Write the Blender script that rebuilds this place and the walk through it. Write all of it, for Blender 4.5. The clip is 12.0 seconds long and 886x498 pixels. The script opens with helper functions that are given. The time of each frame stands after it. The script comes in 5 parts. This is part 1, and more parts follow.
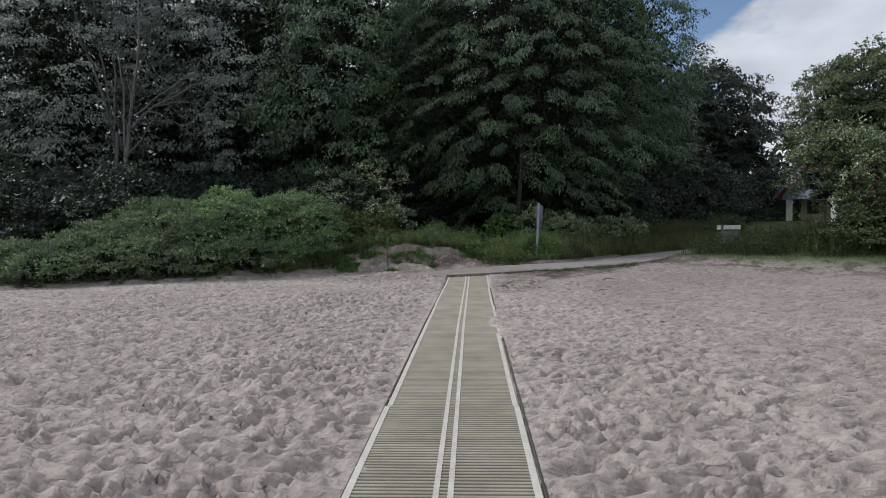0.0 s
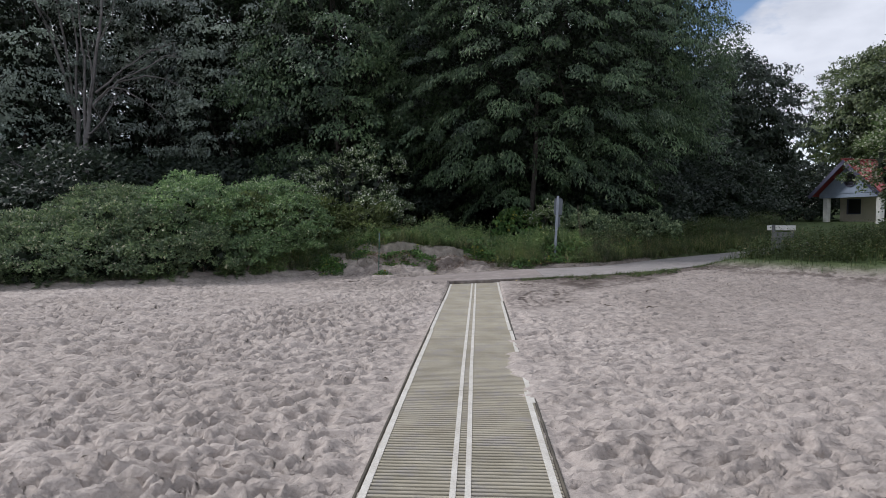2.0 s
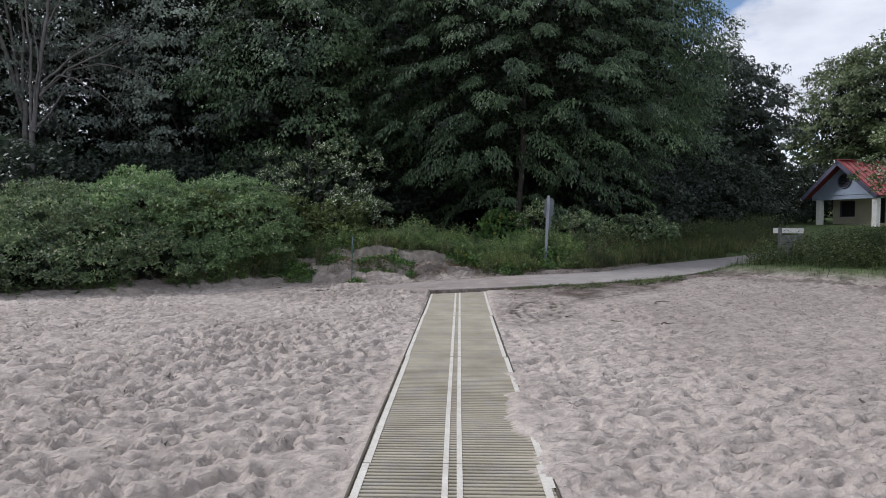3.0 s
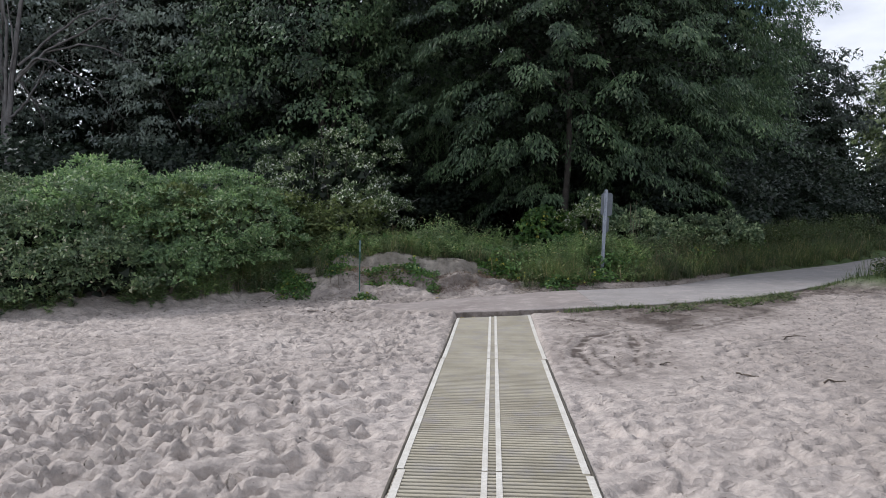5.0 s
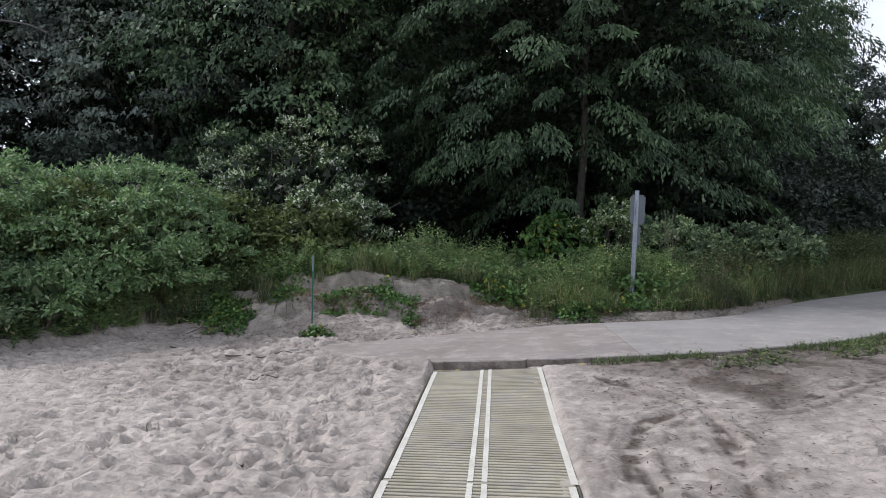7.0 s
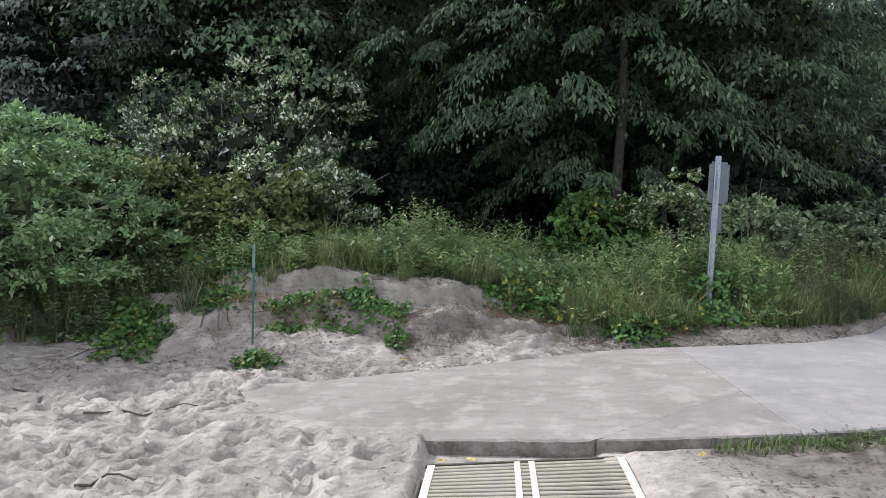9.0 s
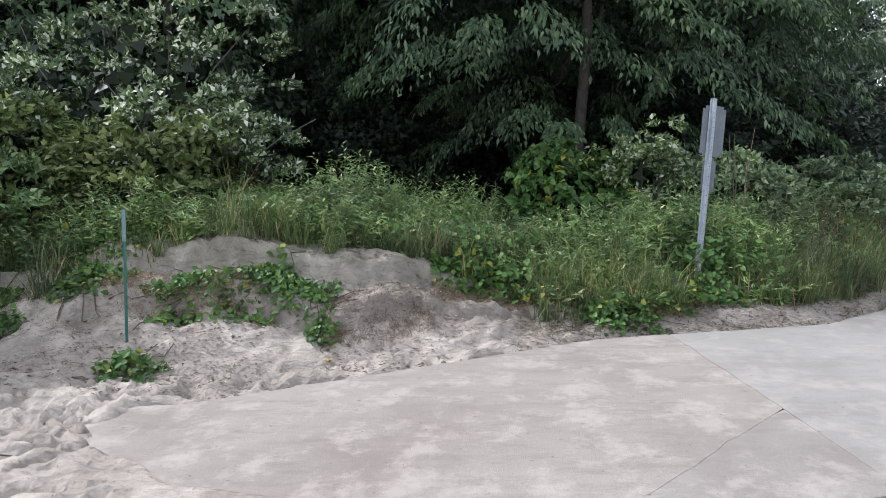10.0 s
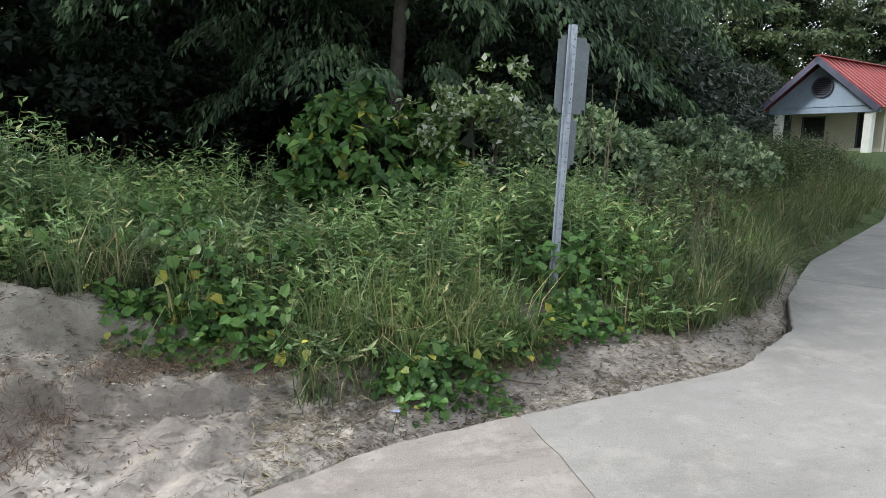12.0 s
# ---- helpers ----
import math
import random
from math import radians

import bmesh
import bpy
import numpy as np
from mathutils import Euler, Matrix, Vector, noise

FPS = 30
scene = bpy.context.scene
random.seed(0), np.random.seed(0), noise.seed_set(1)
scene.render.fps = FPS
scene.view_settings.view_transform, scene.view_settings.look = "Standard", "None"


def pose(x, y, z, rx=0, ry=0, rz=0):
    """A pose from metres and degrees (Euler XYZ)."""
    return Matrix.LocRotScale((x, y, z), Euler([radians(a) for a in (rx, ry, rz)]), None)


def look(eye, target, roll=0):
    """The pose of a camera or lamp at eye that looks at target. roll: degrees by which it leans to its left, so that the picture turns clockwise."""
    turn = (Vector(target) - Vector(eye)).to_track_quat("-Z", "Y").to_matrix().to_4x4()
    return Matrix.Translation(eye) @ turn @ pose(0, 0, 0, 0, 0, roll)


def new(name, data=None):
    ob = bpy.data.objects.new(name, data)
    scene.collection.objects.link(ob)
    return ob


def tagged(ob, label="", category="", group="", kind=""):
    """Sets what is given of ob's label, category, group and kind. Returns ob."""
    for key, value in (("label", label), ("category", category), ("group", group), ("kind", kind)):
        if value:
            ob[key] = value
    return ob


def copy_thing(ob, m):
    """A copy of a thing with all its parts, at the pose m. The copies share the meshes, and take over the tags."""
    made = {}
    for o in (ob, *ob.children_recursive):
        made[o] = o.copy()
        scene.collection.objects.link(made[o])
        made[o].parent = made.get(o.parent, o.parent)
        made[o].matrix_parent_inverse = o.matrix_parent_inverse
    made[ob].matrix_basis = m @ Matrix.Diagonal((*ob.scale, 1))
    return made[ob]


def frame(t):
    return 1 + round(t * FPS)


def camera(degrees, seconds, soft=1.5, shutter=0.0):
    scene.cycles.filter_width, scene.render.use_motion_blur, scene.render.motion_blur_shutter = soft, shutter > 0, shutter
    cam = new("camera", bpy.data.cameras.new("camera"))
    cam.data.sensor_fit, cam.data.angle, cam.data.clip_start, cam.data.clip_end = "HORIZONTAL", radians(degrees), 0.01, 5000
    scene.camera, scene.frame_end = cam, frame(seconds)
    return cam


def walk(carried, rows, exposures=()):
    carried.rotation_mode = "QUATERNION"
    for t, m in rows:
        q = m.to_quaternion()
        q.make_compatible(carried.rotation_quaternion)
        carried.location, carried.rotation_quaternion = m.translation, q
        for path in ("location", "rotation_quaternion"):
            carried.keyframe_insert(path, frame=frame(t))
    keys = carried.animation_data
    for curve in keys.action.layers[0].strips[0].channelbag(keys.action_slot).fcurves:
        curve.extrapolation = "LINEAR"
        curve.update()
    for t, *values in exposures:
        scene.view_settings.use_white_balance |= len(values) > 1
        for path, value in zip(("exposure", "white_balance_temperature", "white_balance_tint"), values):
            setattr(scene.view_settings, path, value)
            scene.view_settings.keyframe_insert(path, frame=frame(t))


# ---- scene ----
cam = camera(70.0, 12.0, soft=0.55)
METRES, EYE, TILT, LEAN, TURN = 19.2, 1.5, 0.0, 0.0, 2.6
ROWS = [
    (0.0, 0.0, 0.0, 0.0, -0.02, -2.14, 0.64),
    (0.5, 0.0006, 0.044, -0.0009, 0.43, -1.76, 0.39),
    (1.0, 0.0037, 0.0862, -0.0011, 0.79, -2.09, 0.12),
    (1.5, 0.0001, 0.1315, -0.002, 0.89, -2.39, 0.03),
    (2.0, 0.0028, 0.1773, -0.0023, 0.33, -2.41, -0.12),
    (2.5, 0.0006, 0.2223, -0.0026, -1.44, -2.22, -0.15),
    (3.0, 0.0037, 0.2676, -0.0032, -1.37, -2.18, -0.21),
    (3.5, 0.0072, 0.3131, -0.0038, -0.53, -1.65, -0.09),
    (5.5, 0.0122, 0.4895, -0.0063, 1.79, -1.84, -0.09),
    (6.0, 0.0159, 0.5327, -0.0062, 1.12, -1.62, -0.06),
    (6.5, 0.0177, 0.5743, -0.0065, 1.13, -0.93, -0.23),
    (7.0, 0.0249, 0.6152, -0.0061, 1.97, -0.73, -0.23),
    (9.0, 0.0182, 0.7802, -0.0063, 2.01, -2.15, -0.65),
    (9.5, 0.0169, 0.821, -0.0058, -0.3, -3.62, -0.68),
    (10.0, 0.018, 0.8599, -0.0055, -3.12, -6.05, -0.63),
    (10.5, 0.025, 0.8961, -0.0062, -5.36, -8.71, -0.58),
    (11.0, 0.0371, 0.9303, -0.0059, -7.86, -10.74, -0.53),
    (11.5, 0.0498, 0.9535, -0.0024, -11.46, -10.33, -0.57),
    (12.0, 0.0677, 0.9874, -0.0029, -17.39, -9.15, -0.72),
]
walk(cam, [(t, pose(0, 0, EYE, TILT, LEAN, TURN) @ pose(METRES * x, METRES * y, METRES * z, 90 + pitch, roll, yaw)) for t, x, y, z, yaw, pitch, roll in ROWS],
     exposures=[(0.0, -0.55, 5950, 12), (2.5, -0.27, 5920, 14), (3.5, -0.22, 5900, 14), (5.5, -0.02, 5880, 13), (7.0, 0.04, 5850, 12), (9.0, 0.58, 5850, 10), (10.5, 0.76, 5890, 8), (12.0, 0.66, 6000, 4)])
# ---- light ----
world = bpy.data.worlds.new("sky")
scene.world = world
world.use_nodes = True
wn, wl = world.node_tree.nodes, world.node_tree.links
wn.clear()
SUN_ELEV, SUN_AZ = 43.0, 290.0   # azimuth clockwise from +y: from ahead on the left, through thin cloud
sky = wn.new("ShaderNodeTexSky")
sky.sky_type, sky.sun_disc = "NISHITA", False
sky.sun_elevation, sky.sun_rotation = radians(SUN_ELEV), radians(SUN_AZ)
sky_bg = wn.new("ShaderNodeBackground")
sky_bg.inputs["Strength"].default_value = 0.15
wl.new(sky.outputs[0], sky_bg.inputs["Color"])
co = wn.new("ShaderNodeTexCoord")
mp = wn.new("ShaderNodeMapping")
mp.inputs["Scale"].default_value = (1.0, 1.0, 2.2)
mp.inputs["Location"].default_value = (0.35, 0.1, 0.2)
wl.new(co.outputs["Generated"], mp.inputs["Vector"])
cl = wn.new("ShaderNodeTexNoise")
cl.inputs["Scale"].default_value, cl.inputs["Detail"].default_value, cl.inputs["Roughness"].default_value = 2.2, 7, 0.55
wl.new(mp.outputs[0], cl.inputs["Vector"])
cr = wn.new("ShaderNodeValToRGB")
cr.color_ramp.elements[0].position, cr.color_ramp.elements[1].position = 0.38, 0.46
# a break of blue above the wood's edge
brk = wn.new("ShaderNodeVectorMath")
brk.operation = "DOT_PRODUCT"
brk.inputs[1].default_value = Vector((0.262, 0.888, 0.378)).normalized()
wl.new(co.outputs["Generated"], brk.inputs[0])
gap = wn.new("ShaderNodeMapRange")
gap.inputs["From Min"].default_value, gap.inputs["From Max"].default_value, gap.inputs["To Min"].default_value, gap.inputs["To Max"].default_value = 0.989, 0.998, 0.0, -0.3
wl.new(brk.outputs["Value"], gap.inputs["Value"])
cover = wn.new("ShaderNodeMath")
wl.new(cl.outputs["Fac"], cover.inputs[0])
wl.new(gap.outputs[0], cover.inputs[1])
wl.new(cover.outputs[0], cr.inputs["Fac"])
cl2 = wn.new("ShaderNodeTexNoise")
cl2.inputs["Scale"].default_value, cl2.inputs["Detail"].default_value = 4.0, 6
wl.new(mp.outputs[0], cl2.inputs["Vector"])
cc = wn.new("ShaderNodeValToRGB")
cc.color_ramp.elements[0].color, cc.color_ramp.elements[1].color = (0.85, 0.88, 0.93, 1), (1.55, 1.55, 1.55, 1)
cc.color_ramp.elements[0].position, cc.color_ramp.elements[1].position = 0.34, 0.66
wl.new(cl2.outputs["Fac"], cc.inputs["Fac"])
cloud_bg = wn.new("ShaderNodeBackground")
cloud_bg.inputs["Strength"].default_value = 0.8
wl.new(cc.outputs["Color"], cloud_bg.inputs["Color"])
wm = wn.new("ShaderNodeMixShader")
wl.new(cr.outputs["Color"], wm.inputs["Fac"])
wl.new(sky_bg.outputs[0], wm.inputs[1])
wl.new(cloud_bg.outputs[0], wm.inputs[2])
wo = wn.new("ShaderNodeOutputWorld")
wl.new(wm.outputs[0], wo.inputs["Surface"])

sun = new("sun", bpy.data.lights.new("sun", "SUN"))
sun.data.energy, sun.data.angle, sun.data.color = 3.5, radians(9), (1.0, 0.96, 0.9)
sd = Vector((math.sin(radians(SUN_AZ)) * math.cos(radians(SUN_ELEV)), math.cos(radians(SUN_AZ)) * math.cos(radians(SUN_ELEV)), math.sin(radians(SUN_ELEV))))
sun.matrix_world = look(sd * 60, (0, 0, 0))


# ---- materials ----
def new_mat(name):
    m = bpy.data.materials.new(name)
    m.use_nodes = True
    n, l = m.node_tree.nodes, m.node_tree.links
    return m, n, l, n["Principled BSDF"]


def ramp(n, l, fac, stops):
    r = n.new("ShaderNodeValToRGB")
    e = r.color_ramp.elements
    while len(e) < len(stops):
        e.new(0.5)
    for k, (p, c) in enumerate(stops):
        e[k].position, e[k].color = p, (*c, 1)
    l.new(fac, r.inputs["Fac"])
    return r.outputs["Color"]


def noise_fac(n, l, scale, detail=4, rough=0.55, vec=None):
    t = n.new("ShaderNodeTexNoise")
    t.inputs["Scale"].default_value, t.inputs["Detail"].default_value, t.inputs["Roughness"].default_value = scale, detail, rough
    if vec is None:
        g = n.new("ShaderNodeNewGeometry")
        vec = g.outputs["Position"]
    l.new(vec, t.inputs["Vector"])
    return t.outputs["Fac"]


def blend(n, l, kind, fac, a, b):
    x = n.new("ShaderNodeMix")
    x.data_type, x.blend_type = "RGBA", kind
    for sock, val in ((x.inputs[0], fac), (x.inputs[6], a), (x.inputs[7], b)):
        if isinstance(val, bpy.types.NodeSocket):
            l.new(val, sock)
        else:
            sock.default_value = val if not isinstance(val, tuple) else (*val, 1)
    return x.outputs[2]


def bump(n, l, b, height, strength, dist):
    x = n.new("ShaderNodeBump")
    x.inputs["Strength"].default_value, x.inputs["Distance"].default_value = strength, dist
    l.new(height, x.inputs["Height"])
    l.new(x.outputs[0], b.inputs["Normal"])


def leaf_mat(name, stops, rough=0.5, trans=0.28, patch=0.35, patch_scale=0.8):
    """Leaves: a colour for each leaf, larger light and dark patches, some light passing through."""
    m, n, l, b = new_mat(name)
    g = n.new("ShaderNodeNewGeometry")
    c = ramp(n, l, g.outputs["Random Per Island"], stops)
    big = ramp(n, l, noise_fac(n, l, patch_scale, 3), [(0.3, (1 - patch, 1 - patch, 1 - patch * 0.9)), (0.7, (1 + patch * 0.6, 1 + patch * 0.6, 1))])
    c = blend(n, l, "MULTIPLY", 1.0, c, big)
    l.new(c, b.inputs["Base Color"])
    b.inputs["Roughness"].default_value = rough
    b.inputs["Specular IOR Level"].default_value = 0.35
    tr = n.new("ShaderNodeBsdfTranslucent")
    l.new(c, tr.inputs["Color"])
    mx = n.new("ShaderNodeMixShader")
    mx.inputs[0].default_value = trans
    l.new(b.outputs[0], mx.inputs[1])
    l.new(tr.outputs[0], mx.inputs[2])
    l.new(mx.outputs[0], n["Material Output"].inputs["Surface"])
    return m


def plain_mat(name, dark, light, scale=6.0, rough=0.8, metal=0.0, relief=0.3, fine=60.0, dist=0.01):
    """A surface with stains at one scale and grain at another."""
    m, n, l, b = new_mat(name)
    c = ramp(n, l, noise_fac(n, l, scale, 6, 0.6), [(0.3, dark), (0.7, light)])
    gr = ramp(n, l, noise_fac(n, l, fine, 3), [(0.3, (0.82, 0.82, 0.82)), (0.7, (1.1, 1.1, 1.1))])
    l.new(blend(n, l, "MULTIPLY", 1.0, c, gr), b.inputs["Base Color"])
    b.inputs["Roughness"].default_value, b.inputs["Metallic"].default_value = rough, metal
    bump(n, l, b, noise_fac(n, l, fine, 5, 0.65), relief, dist)
    return m


MAPLE = leaf_mat("maple_leaves", patch=0.5, patch_scale=0.6, stops=[(0.0, (0.05958, 0.09214, 0.06106)), (0.45, (0.09478, 0.1537, 0.0915)), (0.85, (0.1485, 0.2246, 0.1298)), (1.0, (0.2697, 0.3281, 0.2282))])
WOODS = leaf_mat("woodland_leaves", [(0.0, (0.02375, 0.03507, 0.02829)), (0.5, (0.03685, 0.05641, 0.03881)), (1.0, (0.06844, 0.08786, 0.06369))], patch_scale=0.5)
# Inner leaves: the shade inside crowns and shrubs, put into the leaf colour
DEEP = leaf_mat("painted_shade_leaves", [(0.0, (0.01152, 0.0192, 0.01064)), (1.0, (0.0224, 0.036, 0.019))])
GREYWOOD = leaf_mat("thin_grey_leaves", [(0.0, (0.1373, 0.1718, 0.1563)), (0.5, (0.2326, 0.2865, 0.2528)), (1.0, (0.4119, 0.4717, 0.467))], patch_scale=0.5)
OLIVE = leaf_mat("olive_tree_leaves", [(0.0, (0.0567, 0.07875, 0.04009)), (0.5, (0.0945, 0.1344, 0.05814)), (1.0, (0.1613, 0.189, 0.09082))], patch_scale=0.5)
BANKGREEN = leaf_mat("bank_grass_blades", [(0.0, (0.04462, 0.06961, 0.02722)), (0.6, (0.08174, 0.1185, 0.04328)), (0.92, (0.1336, 0.167, 0.06791)), (1.0, (0.3713, 0.3071, 0.1727))], patch_scale=1.2)
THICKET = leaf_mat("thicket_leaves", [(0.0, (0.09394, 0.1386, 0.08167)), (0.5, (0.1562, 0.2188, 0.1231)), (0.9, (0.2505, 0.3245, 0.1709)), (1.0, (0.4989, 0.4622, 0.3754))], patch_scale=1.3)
# A second set of the thicket leaves, sunlight put into the colour
LIT_THICKET = leaf_mat("sunlight_toned_thicket_leaves", [(0.0, (0.1132, 0.1847, 0.09471)), (0.5, (0.1876, 0.2923, 0.1421)), (0.9, (0.3024, 0.4335, 0.198)), (1.0, (0.5418, 0.5722, 0.4347))], patch_scale=1.3)
SILVER = leaf_mat("silver_leaves", [(0.0, (0.05747, 0.09865, 0.03844)), (0.5, (0.1277, 0.1842, 0.08408)), (0.72, (0.2427, 0.3026, 0.1802)), (0.8, (0.5364, 0.592, 0.4444)), (1.0, (0.731, 0.748, 0.748))], patch_scale=1.6)
PALE = leaf_mat("pale_leaves", [(0.0, (0.0719, 0.122, 0.0431)), (0.45, (0.144, 0.215, 0.0719)), (0.7, (0.23, 0.288, 0.122)), (0.78, (0.45, 0.5, 0.36)), (1.0, (0.7, 0.7, 0.65))], patch_scale=1.6)
BANKSILVER = leaf_mat("dusty_silver_leaves", [(0.0, (0.06454, 0.1116, 0.03969)), (0.45, (0.1289, 0.1971, 0.06628)), (0.7, (0.2058, 0.2633, 0.1123)), (0.78, (0.4634, 0.513, 0.3713)), (1.0, (0.7168, 0.7317, 0.6872))], patch_scale=1.6)
YELLOWISH = leaf_mat("yellowing_shrub_leaves", [(0.0, (0.07083, 0.09715, 0.03718)), (0.6, (0.1311, 0.1729, 0.05967)), (1.0, (0.2419, 0.2754, 0.1193))], patch_scale=1.6)
GREYGREEN = leaf_mat("grey_green_leaves", [(0.0, (0.1109, 0.1653, 0.09544)), (0.6, (0.2016, 0.2804, 0.1631)), (1.0, (0.4794, 0.5449, 0.3424))], patch_scale=1.6)
VINE = leaf_mat("vine_leaves", [(0.0, (0.04785, 0.1023, 0.03077)), (0.6, (0.08379, 0.1709, 0.04347)), (0.93, (0.1432, 0.2282, 0.06195)), (1.0, (0.4304, 0.3869, 0.07423))], patch_scale=3)
WEED = leaf_mat("weed_leaves", [(0.0, (0.1447, 0.212, 0.1108)), (0.5, (0.2187, 0.3296, 0.1515)), (0.9, (0.341, 0.4459, 0.2207)), (1.0, (0.6327, 0.5532, 0.3587))], patch_scale=1.4, patch=0.55)
GRASS = leaf_mat("grass_blades", [(0.0, (0.08012, 0.1142, 0.0522)), (0.6, (0.1428, 0.2016, 0.0869)), (0.85, (0.2405, 0.2688, 0.138)), (1.0, (0.545, 0.4032, 0.298))], patch_scale=1.2, patch=0.55)
VERGE_GREEN = leaf_mat("short_grass", [(0.0, (0.0575, 0.0935, 0.036)), (0.7, (0.115, 0.162, 0.06)), (1.0, (0.23, 0.204, 0.12))], patch_scale=2)
STRAW = leaf_mat("dry_stalks", [(0.0, (0.102, 0.081, 0.06)), (0.6, (0.204, 0.171, 0.13)), (1.0, (0.357, 0.315, 0.25))], trans=0.1, rough=0.8)
ROOT = leaf_mat("dry_roots", [(0.0, (0.0698, 0.0428, 0.0344)), (0.6, (0.16, 0.107, 0.0803)), (1.0, (0.339, 0.239, 0.168))], trans=0.05, rough=0.9)
BLUE_PETAL = leaf_mat("blue_petals", [(0.0, (0.3, 0.36, 0.7)), (1.0, (0.45, 0.5, 0.78))])
WHITE_PETAL = leaf_mat("white_petals", [(0.0, (0.7, 0.7, 0.66)), (1.0, (0.8, 0.8, 0.78))])
YELLOW = leaf_mat("yellow_leaves", [(0.0, (0.5, 0.38, 0.05)), (1.0, (0.6, 0.5, 0.12))])
BARK = plain_mat("bark", (0.035, 0.0294, 0.0245), (0.084, 0.0735, 0.063), 5, 0.9, relief=0.8, fine=30, dist=0.03)
DEADWOOD = plain_mat("dead_wood", (0.0935, 0.0867, 0.08265), (0.204, 0.1955, 0.187), 4, 0.85, relief=0.5, fine=30, dist=0.02)
TWIG = plain_mat("twig_wood", (0.06, 0.045, 0.035), (0.15, 0.12, 0.09), 9, 0.9)
STEEL = plain_mat("galvanised_steel", (0.27, 0.30, 0.35), (0.4, 0.43, 0.48), 9, 0.5, metal=0.35, relief=0.08)
ALU = plain_mat("sign_back_aluminium", (0.1053, 0.1214, 0.1339), (0.162, 0.18, 0.1967), 5, 0.6, metal=0.2, relief=0.05)
GREEN_PAINT = plain_mat("green_painted_steel", (0.014, 0.091, 0.07), (0.028, 0.14, 0.105), 14, 0.5, relief=0.1)
PALE_PAINT = plain_mat("pale_reflector", (0.10, 0.17, 0.18), (0.16, 0.24, 0.25), 14, 0.4, relief=0.05)
WHITE_PAINT = plain_mat("white_paint", (0.68, 0.67, 0.62), (0.8, 0.79, 0.75), 5, 0.6, relief=0.1)
GREY_WOOD = plain_mat("weathered_boards", (0.14, 0.14, 0.14), (0.26, 0.26, 0.26), 7, 0.85)
ROOF_RED = plain_mat("red_metal_roofing", (0.246, 0.0377, 0.0385), (0.305, 0.0539, 0.0494), 2.5, 0.45, relief=0.05)
GABLE_BLUE = plain_mat("blue_grey_siding", (0.24, 0.29, 0.38), (0.30, 0.36, 0.45), 3, 0.7, relief=0.05)
FASCIA = plain_mat("dark_trim", (0.06, 0.06, 0.10), (0.10, 0.10, 0.15), 3, 0.6)
BEIGE = plain_mat("beige_render", (0.5, 0.45, 0.36), (0.6, 0.55, 0.45), 2, 0.85)
DARK = plain_mat("dark_opening", (0.012, 0.012, 0.014), (0.02, 0.02, 0.022), 3, 0.5)
PEBBLE = plain_mat("pebbles", (0.25, 0.23, 0.2), (0.6, 0.56, 0.5), 3, 0.7)


def mat_of_mat():
    m, n, l, b = new_mat("beach_mat_plastic")
    g = n.new("ShaderNodeNewGeometry")
    o = n.new("ShaderNodeObjectInfo")
    c = ramp(n, l, noise_fac(n, l, 2.2, 6, 0.6), [(0.3, (0.265, 0.235, 0.175)), (0.55, (0.34, 0.305, 0.235)), (0.75, (0.375, 0.34, 0.28))])
    c2 = ramp(n, l, o.outputs["Random"], [(0.0, (0.98, 0.98, 0.96)), (1.0, (1.16, 1.16, 1.12))])
    c = blend(n, l, "MULTIPLY", 1.0, c, c2)
    sandy = ramp(n, l, noise_fac(n, l, 5, 8, 0.7), [(0.5, (0, 0, 0)), (0.68, (0.8, 0.8, 0.8))])
    c = blend(n, l, "MIX", sandy, c, (0.30, 0.275, 0.25))
    l.new(c, b.inputs["Base Color"])
    b.inputs["Roughness"].default_value = 0.75
    bump(n, l, b, noise_fac(n, l, 220, 4), 0.4, 0.004)
    return m


MAT_RIB = mat_of_mat()
MAT_BASE = plain_mat("mat_underside", (0.045, 0.038, 0.03), (0.11, 0.095, 0.07), 4, 0.9)
STRIPE = plain_mat("worn_white_stripe", (0.468, 0.433, 0.374), (0.595, 0.57, 0.51), 6, 0.7, relief=0.3, fine=120, dist=0.004)


